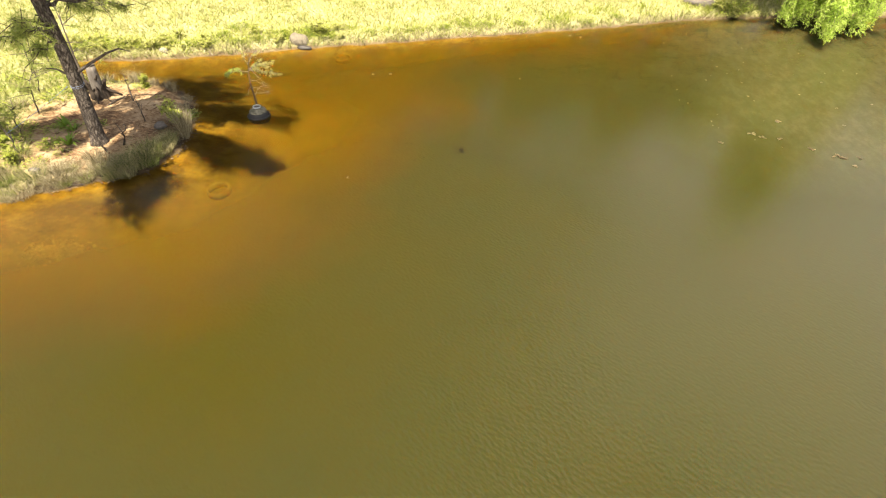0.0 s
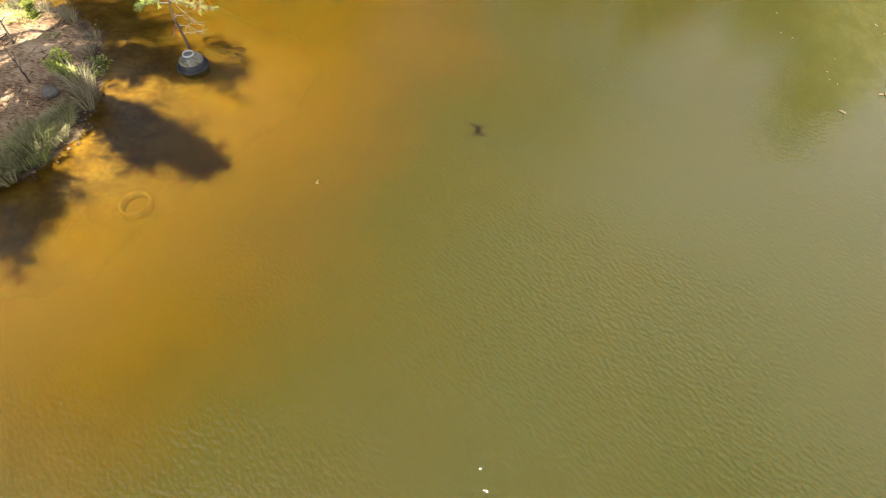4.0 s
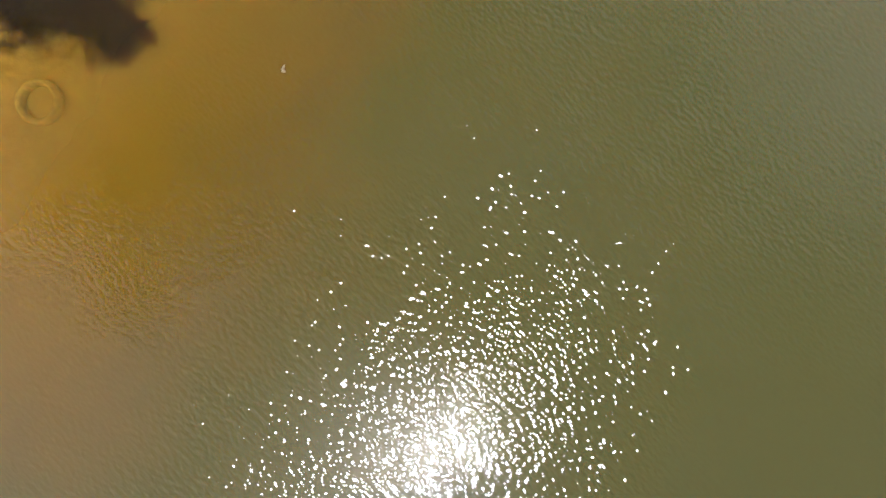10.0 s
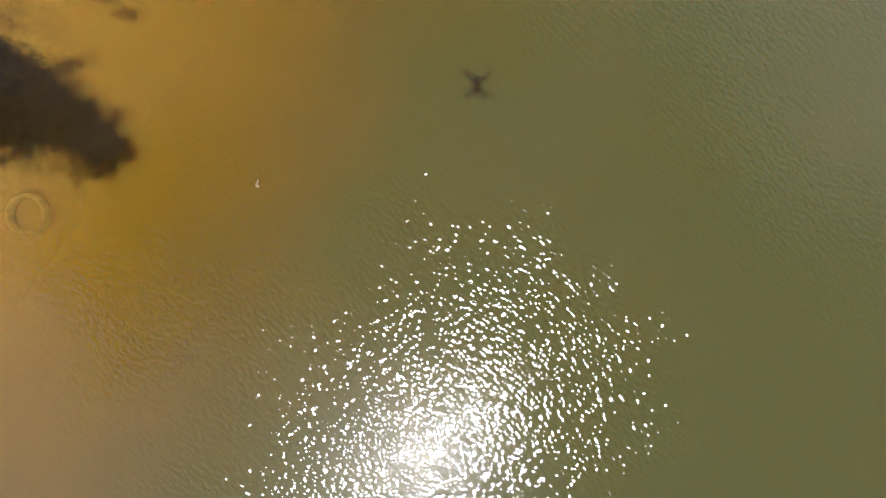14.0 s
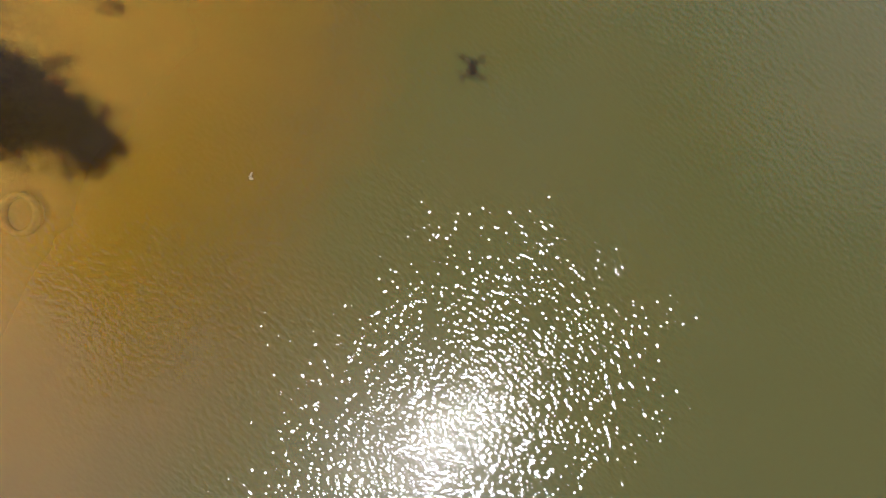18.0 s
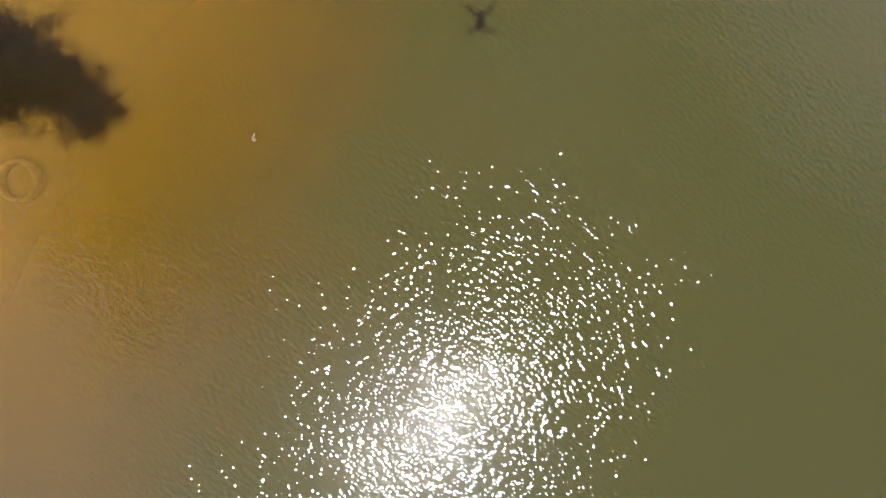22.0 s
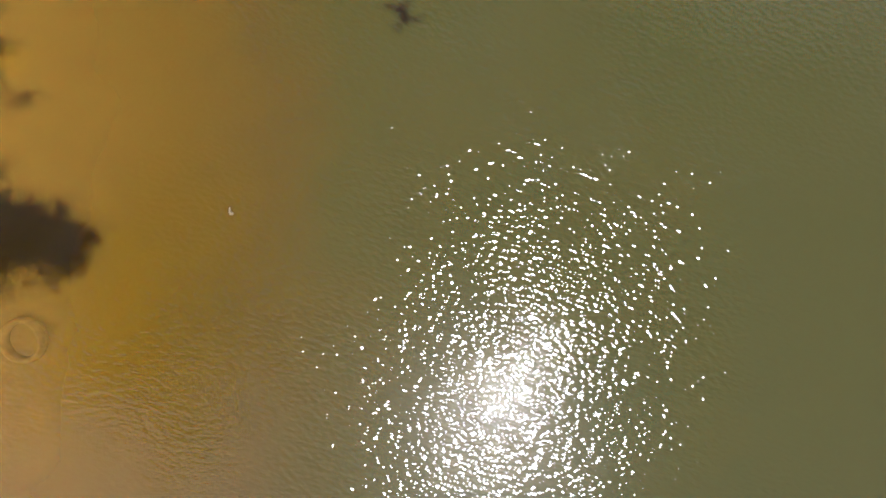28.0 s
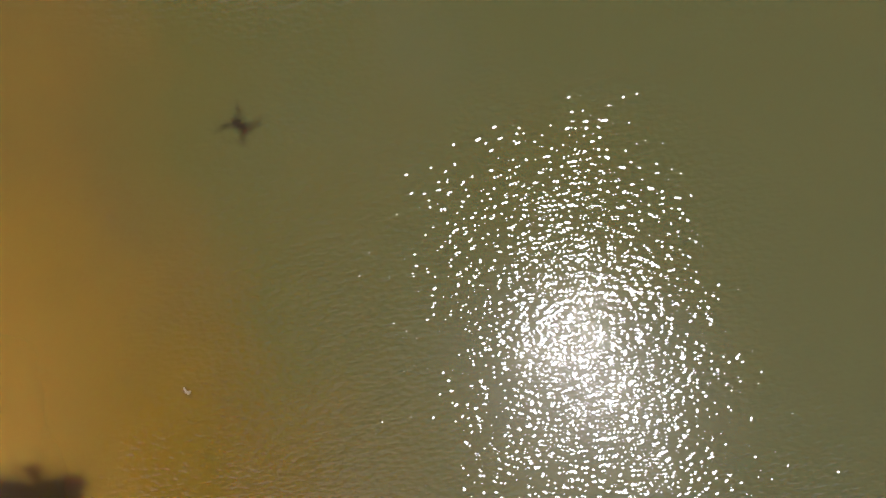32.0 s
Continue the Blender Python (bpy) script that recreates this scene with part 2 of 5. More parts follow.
M_NEEDLE_LIGHT = leafy("young_pine_needles", [(0.2, (0.0981, 0.137, 0.0196)), (0.6, (0.183, 0.219, 0.0429)), (0.9, (0.257, 0.257, 0.0822))], 0.5, 0.35)
M_SPRAY = leafy("yellowing_needles", [(0.2, (0.233, 0.241, 0.0547)), (0.5, (0.312, 0.297, 0.102)), (0.8, (0.344, 0.32, 0.172))], 0.5, 0.5)
def bark_material():
    k = Nodes("pine_bark")
    warp = k.add("ShaderNodeTexNoise", Scale=9.0, Detail=3.0)
    k.put(warp, "Vector", k.place())
    v = k.add("ShaderNodeMapping", Vector=k.mixed(0.12, k.place(), warp.outputs["Color"], "ADD"))
    v.inputs["Scale"].default_value = (1.0, 1.0, 0.2)
    v = v.outputs[0]
    plates = k.add("ShaderNodeTexVoronoi", Vector=v, Scale=17.0)
    plates.feature = "DISTANCE_TO_EDGE"
    fine = k.noise(26.0, 5.0, v)
    mid = k.noise(3.0, 3.0)
    crack = k.ramp(plates.outputs["Distance"], [(0.0, (0, 0, 0)), (0.16, (1, 1, 1))])
    f = k.math("ADD", k.math("MULTIPLY", fine, 0.55), k.math("MULTIPLY", mid, 0.45))
    plate = k.ramp(f, [(0.36, (0.0439, 0.0344, 0.0275)), (0.6, (0.121, 0.102, 0.0851))])
    col = k.mixed(crack, rgb(0.0234, 0.0179, 0.0146), plate)
    h = k.math("ADD", crack, k.math("MULTIPLY", fine, 0.5))
    return k.finish(col, 0.95, k.bump(h, 0.03, 0.9), 0.1)


M_BARK = bark_material()
M_DEADWOOD = simple("dead_wood", (0.0275, 0.0206, 0.0164), (0.0934, 0.0768, 0.0634), 22.0, 0.9, 0.02, 0.1, 5.0, (1.5, 1.5, 0.3))
M_CUTWOOD = simple("cut_wood", (0.115, 0.0986, 0.0826), (0.181, 0.164, 0.143), 30.0, 0.9, 0.01, 0.1)
M_GREYWOOD = simple("weathered_wood", (0.05, 0.041, 0.035), (0.145, 0.128, 0.11), 20.0, 0.9, 0.015, 0.1, 5.0, (2.0, 2.0, 0.25))
M_OLDBARK = simple("rotting_bark", (0.0124, 0.00966, 0.00768), (0.0604, 0.0467, 0.0357), 24.0, 0.95, 0.03, 0.1, 5.0, (1.5, 1.5, 0.4))
M_TWIG = simple("twig_bark", (0.0275, 0.0192, 0.0138), (0.0717, 0.0549, 0.0412), 40.0, 0.9, 0.01, 0.1)
M_CONCRETE = simple("mossy_concrete", (0.018, 0.018, 0.011), (0.20, 0.185, 0.135), 13.0, 0.9, 0.012, 0.2)
M_RUBBER = simple("black_rubber", (0.00494, 0.00494, 0.00549), (0.0138, 0.0138, 0.0143), 20.0, 0.6, 0.006, 0.4)
M_WHITERING = simple("white_ring_paint", (0.24, 0.25, 0.24), (0.38, 0.39, 0.38), 25.0, 0.6, 0.004, 0.4)
M_SILT = simple("silt_coated_rubber", (0.15, 0.11, 0.042), (0.29, 0.215, 0.088), 12.0, 0.95, 0.012, 0.1)
M_ROCK = simple("pale_granite", (0.156, 0.133, 0.105), (0.25, 0.223, 0.187), 9.0, 0.9, 0.03, 0.2)
M_GREYROCK = simple("grey_stone", (0.0469, 0.0391, 0.0312), (0.125, 0.109, 0.0936), 11.0, 0.9, 0.03, 0.2)
M_TANROCK = simple("tan_granite", (0.062, 0.053, 0.039), (0.135, 0.115, 0.083), 7.0, 0.9, 0.03, 0.2)
# near-black colour for the shaded gap under the boulder
M_GAPSHADE = simple("boulder_gap_shade", (0.00826, 0.00691, 0.00549), (0.0302, 0.0247, 0.0192), 12.0, 0.6, 0.02, 0.4)
M_GRAVEL = simple("ochre_gravel", (0.15, 0.105, 0.04), (0.36, 0.28, 0.13), 14.0, 0.9, 0.01, 0.2)
M_DRYLEAF = simple("dry_leaf", (0.042, 0.028, 0.011), (0.105, 0.08, 0.038), 18.0, 0.7, 0.004, 0.3)
M_CORD = simple("pale_blue_cord", (0.10, 0.15, 0.25), (0.17, 0.22, 0.32), 60.0, 0.7, 0.003, 0.3)
M_GREYPLASTIC = simple("grey_plastic", (0.0467, 0.0467, 0.0494), (0.0659, 0.0659, 0.0691), 30.0, 0.5, 0.001, 0.4)
M_PINESTRAW = leafy("pine_straw", [(0.2, (0.0469, 0.0196, 0.00981)), (0.5, (0.133, 0.0701, 0.0351)), (0.8, (0.241, 0.179, 0.109))], 0.8, 0.05, 0.8)
M_LITTER = leafy("leaf_litter", [(0.2, (0.0233, 0.0137, 0.0078)), (0.55, (0.0858, 0.0507, 0.0233)), (0.85, (0.203, 0.148, 0.078))], 0.8, 0.05, 0.8)
M_WOODS = leafy("woods_leaves", [(0.2, (0.011, 0.0206, 0.00549)), (0.6, (0.022, 0.033, 0.00826)), (0.9, (0.0357, 0.0467, 0.0138))], 0.6, 0.15)
M_SUNKWEED = leafy("water_weed", [(0.2, (0.0439, 0.0412, 0.011)), (0.8, (0.0934, 0.0826, 0.0275))], 0.8, 0.2)


# ---- builders ----
def mesh_of(name, verts, faces, material, smooth=False):
    me = bpy.data.meshes.new(name)
    me.from_pydata([tuple(v) for v in verts], [], faces)
    me.materials.append(material)
    if smooth:
        me.polygons.foreach_set("use_smooth", [True] * len(me.polygons))
    me.update()
    return me


def part(name, me, parent, label="", at=(0, 0, 0)):
    ob = new(name, me)
    ob.parent = parent
    ob.location = at
    return tagged(ob, label)


def thing(name, at, label, category, group="", turn=0.0):
    ob = new(name)
    ob.location = at
    ob.rotation_euler = (0, 0, turn)
    ob.empty_display_size = 0.2
    return tagged(ob, label, category, group)


class Soup:
    """Collects vertices and faces for one mesh."""

    def __init__(self):
        self.v, self.f = [], []

    def ring_tube(self, points, radii, sides=8, cap=True, rough=0.0, rnd=None):
        """A tapered tube along points."""
        first = len(self.v)
        pts = [Vector(p) for p in points]
        for i, p in enumerate(pts):
            d = (pts[min(i + 1, len(pts) - 1)] - pts[max(i - 1, 0)]).normalized()
            a = d.orthogonal() if abs(d.z) < 0.95 else Vector((1, 0, 0))
            a = (a - d * a.dot(d)).normalized()
            if abs(d.z) < 0.95:
                a = Vector((0, 0, 1)).cross(d).normalized()
            b = d.cross(a)
            for s in range(sides):
                ang = 2 * math.pi * s / sides
                r = radii[i] * (1 + (rnd.uniform(-rough, rough) if rnd else 0))
                self.v.append(p + (a * math.cos(ang) + b * math.sin(ang)) * r)
        for i in range(len(pts) - 1):
            for s in range(sides):
                t = (s + 1) % sides
                o = first + i * sides
                self.f.append((o + s, o + t, o + sides + t, o + sides + s))
        if cap:
            self.f.append(tuple(first + s for s in reversed(range(sides))))
            o = first + (len(pts) - 1) * sides
            self.f.append(tuple(o + s for s in range(sides)))

    def lathe(self, profile, sides=32, rnd=None, rough=0.0):
        first = len(self.v)
        for r, z in profile:
            for s in range(sides):
                a = 2 * math.pi * s / sides
                rr = r * (1 + (rnd.uniform(-rough, rough) if rnd else 0))
                self.v.append(Vector((rr * math.cos(a), rr * math.sin(a), z)))
        for i in range(len(profile) - 1):
            for s in range(sides):
                t = (s + 1) % sides
                o = first + i * sides
                self.f.append((o + s, o + t, o + sides + t, o + sides + s))

    def leaf(self, base, way, side, length, width):
        """A folded four-sided leaf."""
        o = len(self.v)
        mid = base + way * length * 0.45
        up = way.cross(side) * width * 0.12
        self.v += [base, mid + side * width * 0.5 + up, base + way * length, mid - side * width * 0.5 + up]
        self.f += [(o, o + 1, o + 2), (o, o + 2, o + 3)]

    def blade(self, base, lean, height, width, face):
        """A grass blade that bends over, of two pieces."""
        o = len(self.v)
        side = Vector((math.cos(face), math.sin(face), 0)) * width * 0.5
        mid = base + Vector((lean.x * 0.35, lean.y * 0.35, height * 0.62))
        tip = base + Vector((lean.x, lean.y, height * (1.0 - 0.18 * min(1.5, lean.length / max(height, 0.01)))))
        self.v += [base - side, base + side, mid + side * 0.8, mid - side * 0.8, tip]
        self.f += [(o, o + 1, o + 2, o + 3), (o + 3, o + 2, o + 4)]

    def mesh(self, name, material, smooth=False):
        return mesh_of(name, self.v, self.f, material, smooth)


def wander(start, end, n, amount, rnd, sag=0.0):
    """Points from start to end that stray a little, bent by sag in the middle."""
    a, b = Vector(start), Vector(end)
    out = []
    for i in range(n + 1):
        u = i / n
        p = a.lerp(b, u)
        s = amount * math.sin(math.pi * u)
        p += Vector((rnd.uniform(-s, s), rnd.uniform(-s, s), rnd.uniform(-s, s) + sag * math.sin(math.pi * u)))
        out.append(p)
    return out


# ---- pond outline, ground and water ----
ISLAND = [(-17.4, 17.75), (-15.6, 17.05), (-13.6, 17.05), (-12.4, 17.02), (-11.4, 16.75), (-10.6, 16.0), (-9.85, 14.8), (-9.5, 13.7),
          (-9.3, 12.8), (-9.4, 12.1), (-9.75, 11.45), (-10.5, 10.95), (-11.1, 10.5), (-11.8, 9.95), (-12.6, 9.3)]
POND = [(-13.5, 8.2), (-14.6, 5), (-17, -4), (-18, -22), (0, -30), (22, -24), (33, -4), (36, 18), (33, 32), (25, 33.4), (18.5, 32.0),
        (13.5, 30.6), (10.45, 29.9), (7.86, 28.9), (2.4, 26.3), (-2.6, 24.2), (-7.25, 22.2), (-10.5, 20.75), (-13.5, 19.3),
        (-15.1, 18.9), (-16.8, 18.4)] + ISLAND


def signed_shore(X, Y):
    """Distance to the waterline, positive on land."""
    P = np.array(POND)
    best = np.full(X.shape, 1e9)
    inside = np.zeros(X.shape, bool)
    for (x0, y0), (x1, y1) in zip(P, np.roll(P, -1, axis=0)):
        dx, dy = x1 - x0, y1 - y0
        u = np.clip(((X - x0) * dx + (Y - y0) * dy) / (dx * dx + dy * dy), 0, 1)
        best = np.minimum(best, np.hypot(X - x0 - u * dx, Y - y0 - u * dy))
        if dy:
            cross = (y0 > Y) != (y1 > Y)
            inside ^= cross & (X < x0 + dx * (Y - y0) / dy)
    return np.where(inside, -best, best)


def wobble(X, Y):
    return (np.sin(X * 1.7 + 0.6 * np.sin(Y * 1.1)) * np.cos(Y * 1.9 + 0.5 * np.sin(X * 0.8)) * 0.6
            + 0.4 * np.sin(X * 4.1 + Y * 2.3) * np.cos(Y * 3.7 - X * 1.3))


def shore_at(X, Y):
    return signed_shore(X, Y) + 0.13 * wobble(X * 1.4, Y * 1.4)


def slope_of_bed(X, Y):
    """How fast the bed falls: a flat clay shelf in the west, steeper by the lawn."""
    west = 1 / (1 + np.exp(np.clip((X + 2.0) / 1.5, -40, 40))) / (1 + np.exp(np.clip(Y - 18.5, -40, 40)))
    west = west / (1 + np.exp(np.clip(-(Y - 4.9) / 1.5, -40, 40)))
    east = 1 / (1 + np.exp(np.clip(-(X + 0.5) / 1.5, -40, 40)))
    return 0.28 - 0.155 * west + 0.10 * east * np.clip((Y - 15.0) / 4.0, 0, 1)


def height(X, Y):
    s = shore_at(X, Y)
    up = 0.30 * (1 - np.exp(-np.maximum(s, 0) / 0.55)) + 0.018 * np.maximum(s - 1, 0) * np.exp(-np.maximum(s, 0) / 60)
    up = up + 0.035 * wobble(X * 0.9, Y * 0.9) * np.clip(s / 0.6, 0, 1)
    a = np.maximum(-s, 0)
    # a clay shoal runs out from the spit towards the lawn
    u = np.clip(((X + 8.5) * 6.0 + (Y - 15.2) * 2.0) / 40.0, 0, 1)
    off = np.hypot(X + 8.5 - 6.0 * u, Y - 15.2 - 2.0 * u)
    fall = slope_of_bed(X, Y) * a * (1 - 0.42 * np.exp(-((off / 2.8) ** 2)))
    down = 1.9 * np.tanh(fall / 1.9) + 0.035 * wobble(X * 0.6, Y * 0.6) * np.clip(a / 1.0, 0, 1)
    return np.where(s > 0, up, -down), s


def island_mask(X, Y):
    u = ((X + 11.9) / 3.4) ** 2 + ((Y - 13.6) / 3.6) ** 2
    return np.clip(1.6 - 1.25 * u + 0.25 * wobble(X * 1.3, Y * 1.3), 0, 1)


def sheet(name, xs, ys, zfun, material, attrs):
    X, Y = np.meshgrid(xs, ys)
    Z, extra = zfun(X, Y)
    nx, ny = len(xs), len(ys)
    verts = np.stack([X, Y, Z], -1).reshape(-1, 3)
    i = np.arange(nx * ny).reshape(ny, nx)
    faces = np.stack([i[:-1, :-1], i[:-1, 1:], i[1:, 1:], i[1:, :-1]], -1).reshape(-1, 4)
    me = bpy.data.meshes.new(name)
    me.from_pydata(verts.tolist(), [], faces.tolist())
    me.materials.append(material)
    me.polygons.foreach_set("use_smooth", [True] * len(me.polygons))
    for key, values in attrs(X, Y, Z, extra).items():
        a = me.attributes.new(key, "FLOAT", "POINT")
        a.data.foreach_set("value", np.ascontiguousarray(values, dtype=np.float32).ravel())
    me.update()
    return new(name, me)


far_out = [30, 45, 70, 120, 250, 600, 1800]
gx = np.concatenate([[-27 - d for d in reversed(far_out)], np.arange(-27, 25, 0.2), [25 + d * 0.9 for d in far_out]])
gy = np.concatenate([[-10 - d for d in reversed(far_out)], np.arange(-10, 2, 1.0), np.arange(2, 38, 0.2), [38 + d * 0.9 for d in far_out]])
ground = sheet("ground", gx, gy, height, M_GROUND, lambda X, Y, Z, s: {"shore": s, "dirt": island_mask(X, Y), "algae": np.clip((X + 1.0) / 6.0, 0, 1)})
tagged(ground, "grassy banks, red clay spit and sandy pond bed", "ground", kind="structure")


def lee(X, Y):
    """How still the water lies: the east arm is sheltered by the willow and the woods, the shallows by the spit."""
    u = np.clip((X - 1.8 + 0.9 * np.sin(Y * 0.35) + 1.6 * np.maximum(Y - 11.2, 0)) / 3.4, 0, 1)
    v = 0.9 * np.clip(1 - (np.hypot(X + 8.4, (Y - 14.6) * 0.9) - 2.8) / 2.4, 0, 1)
    w = 0.68 * np.clip((-3.2 - X + 0.6 * np.sin(Y * 0.9)) / 2.2, 0, 1)
    u = np.maximum(np.maximum(u, v), w)
    return u * u * (3 - 2 * u)


def flat(X, Y):
    return np.zeros_like(X), height(X, Y)[0]


wx = np.concatenate([np.arange(-34, -20, 2.0), np.arange(-20, 20, 0.25), np.arange(20, 46, 2.0)])
wy = np.concatenate([np.arange(-40, -2, 2.0), np.arange(-2, 36, 0.25)])
water = sheet("water", wx, wy, flat, M_WATER, lambda X, Y, Z, g: {"depth": np.maximum(-g, 0.0), "calm": lee(X, Y), "algae": np.clip((X - 6.2) / 4.0 + 0.3 * wobble(X * 0.5, Y * 0.5), 0, 1) * np.clip((Y - 14) / 4, 0, 1)})
tagged(water, "murky olive and amber pond water with small ripples", "water", kind="structure")


def ground_z(x, y):
    return float(height(np.array([[x]]), np.array([[y]]))[0][0, 0])


# ---- pine on the spit ----
def needle_tuft(soup, at, rnd, n=16, length=0.19, width=0.02, droop=0.25):
    for _ in range(n):
        way = Vector((rnd.gauss(0, 1), rnd.gauss(0, 1), rnd.gauss(0, 0.7) - droop)).normalized()
        side = way.cross(Vector((rnd.gauss(0, 1), rnd.gauss(0, 1), rnd.gauss(0, 1)))).normalized()
        o = len(soup.v)
        tip = at + way * length * rnd.uniform(0.7, 1.15)
        soup.v += [at - side * width * 0.5, at + side * width * 0.5, tip + side * width * 0.3, tip - side * width * 0.3]
        soup.f.append((o, o + 1, o + 2, o + 3))


def pine_tree(at):
    rnd = random.Random(5)
    tree = thing("pine_tree", at, "tall pine with grey-brown furrowed bark on the clay spit", "tree")
    trunk = Soup()
    zs = [-0.25, 0.0, 0.12, 0.35, 0.8, 1.6, 2.6, 3.6, 4.6, 6, 7.5, 9, 10.5, 12, 13.2]
    pts = [(0.10 * math.sin(z * 0.5) - 0.012 * z, 0.06 * math.sin(z * 0.7), z) for z in zs]
    radii = [0.31, 0.265, 0.225, 0.2, 0.188, 0.18, 0.174, 0.168, 0.162, 0.19, 0.17, 0.14, 0.11, 0.07, 0.03]
    trunk.ring_tube(pts, radii, 18, True, 0.05, rnd)
    part("trunk", trunk.mesh("trunk", M_BARK, True), tree)
    base = Vector(at)

    def limb(z0, tip, r0, clumps, spread, tufts, tuft_len=0.19):
        """A limb from the trunk to a tip given in the world, with twigs and needle tufts round its outer part."""
        wide = 0.024 if tuft_len < 0.2 else 0.011
        rnd = random.Random(int(abs(tip[0]) * 1000 + abs(tip[1]) * 77 + z0 * 13))
        start = Vector((0.10 * math.sin(z0 * 0.5) - 0.012 * z0, 0.06 * math.sin(z0 * 0.7), z0))
        end = Vector(tip) - base
        path = wander(start, end, 7, 0.12, rnd, 0.25)
        wood = Soup()
        wood.ring_tube(path, [r0 * (1 - 0.85 * i / 7) + 0.008 for i in range(8)], 7)
        green = Soup()
        for _ in range(clumps):
            u = rnd.uniform(0.45, 1.0)
            i = min(6, int(u * 7))
            root = path[i].lerp(path[i + 1], u * 7 - i)
            c = end + Vector([max(-1.5, min(1.5, rnd.gauss(0, 1))) * w for w in spread])
            c = root.lerp(c, rnd.uniform(0.55, 1.0))
            twig = wander(root, c, 3, 0.08, rnd, 0.1)
            wood.ring_tube(twig, [0.016, 0.012, 0.009, 0.005], 4)
            for _ in range(tufts):
                j = rnd.randrange(1, 4)
                p = twig[j - 1].lerp(twig[j], rnd.random())
                needle_tuft(green, p + Vector((rnd.gauss(0, 0.1), rnd.gauss(0, 0.1), rnd.gauss(0, 0.07))), rnd, 16, tuft_len, wide)
        b = part("limb", wood.mesh("limb", M_BARK), tree)
        if tufts:
            part("needles", green.mesh("needles", M_NEEDLE if tuft_len < 0.2 else M_NEEDLE_LIGHT), b)

    # long limbs over the water
    limb(7.2, (-8.6, 12.6, 8.9), 0.085, 26, (1.05, 0.6, 0.3), 12)
    limb(7.4, (-9.75, 13.5, 9.2), 0.06, 18, (0.55, 0.35, 0.3), 15)
    limb(6.6, (-9.3, 12.1, 8.5), 0.07, 28, (0.75, 0.65, 0.3), 14)
    limb(6.1, (-9.2, 10.5, 7.9), 0.06, 34, (0.4, 0.4, 0.25), 16)
    limb(5.9, (-10.0, 8.3, 7.2), 0.05, 32, (0.45, 0.45, 0.25), 15)
    limb(5.6, (-10.6, 9.3, 7.4), 0.05, 14, (0.5, 0.4, 0.25), 12)
    limb(7.9, (-10.0, 13.4, 9.4), 0.08, 34, (0.65, 0.5, 0.35), 16)
    limb(8.3, (-10.8, 14.3, 9.5), 0.06, 36, (0.55, 0.35, 0.3), 19)
    # unseen limb added to cast a band like the trunk's shadow
    limb(7.0, (-10.9, 10.9, 8.9), 0.05, 16, (0.25, 0.75, 0.3), 12)
    limb(6.0, (-9.8, 10.0, 7.8), 0.05, 26, (0.4, 0.4, 0.25), 18)
    limb(6.8, (-7.6, 12.3, 8.3), 0.07, 15, (0.75, 0.55, 0.3), 14)
    limb(6.2, (-7.2, 10.05, 8.0), 0.08, 34, (0.45, 0.45, 0.3), 15)
    limb(6.3, (-6.5, 9.6, 8.0), 0.06, 22, (0.38, 0.33, 0.3), 17)
    limb(6.3, (-6.1, 9.38, 8.0), 0.05, 24, (0.36, 0.26, 0.25), 16)
    limb(6.3, (-5.65, 9.54, 8.1), 0.04, 9, (0.16, 0.12, 0.2), 12)
    limb(6.1, (-7.3, 9.25, 7.9), 0.05, 16, (0.35, 0.25, 0.25), 16)
    limb(6.0, (-8.0, 10.2, 7.6), 0.07, 42, (0.7, 0.48, 0.25), 15)
    limb(5.8, (-9.1, 7.9, 7.2), 0.07, 70, (0.6, 0.75, 0.25), 18)
    limb(5.7, (-8.9, 7.3, 7.2), 0.06, 44, (0.5, 0.5, 0.25), 17)
    # three unseen limbs added to shade the clay of the spit
    limb(7.6, (-11.8, 10.4, 8.8), 0.06, 15, (0.8, 0.5, 0.3), 8)
    limb(8.0, (-11.0, 11.4, 9.0), 0.06, 10, (0.5, 0.8, 0.3), 7)
    limb(7.8, (-13.0, 9.6, 8.6), 0.06, 24, (0.7, 0.5, 0.3), 12)
    limb(7.0, (-6.75, 12.35, 8.4), 0.04, 12, (0.5, 0.5, 0.3), 12)
    limb(8.6, (-11.7, 13.7, 10.4), 0.07, 20, (0.6, 0.35, 0.35), 12)
    limb(8.8, (-11.7, 10.5, 10.2), 0.06, 16, (0.8, 0.6, 0.4), 6)
    limb(8.1, (-10.7, 11.6, 9.8), 0.06, 12, (0.5, 0.6, 0.3), 7)
    limb(9.4, (-13.2, 10.8, 10.6), 0.07, 10, (0.8, 0.7, 0.4), 7)
    limb(10.5, (-11.0, 11.4, 12.2), 0.05, 20, (0.7, 0.7, 0.5), 7)
    limb(11.8, (-12.2, 12.6, 13.2), 0.04, 18, (0.6, 0.6, 0.5), 7)
    # low, airy sprays
    limb(3.95, (-9.9, 13.4, 4.0), 0.045, 16, (0.55, 0.45, 0.2), 2, 0.26)
    limb(3.9, (-11.2, 13.4, 3.9), 0.03, 13, (0.5, 0.5, 0.3), 2, 0.26)
    limb(3.3, (-12.5, 12.3, 3.5), 0.03, 15, (0.5, 0.45, 0.35), 2, 0.26)
    limb(3.2, (-13.2, 12.6, 3.1), 0.03, 16, (0.55, 0.5, 0.4), 2, 0.26)
    limb(3.6, (-11.7, 12.0, 3.6), 0.02, 12, (0.35, 0.3, 0.35), 2, 0.26)
    limb(2.8, (-12.9, 13.0, 2.6), 0.025, 13, (0.5, 0.5, 0.4), 2, 0.26)
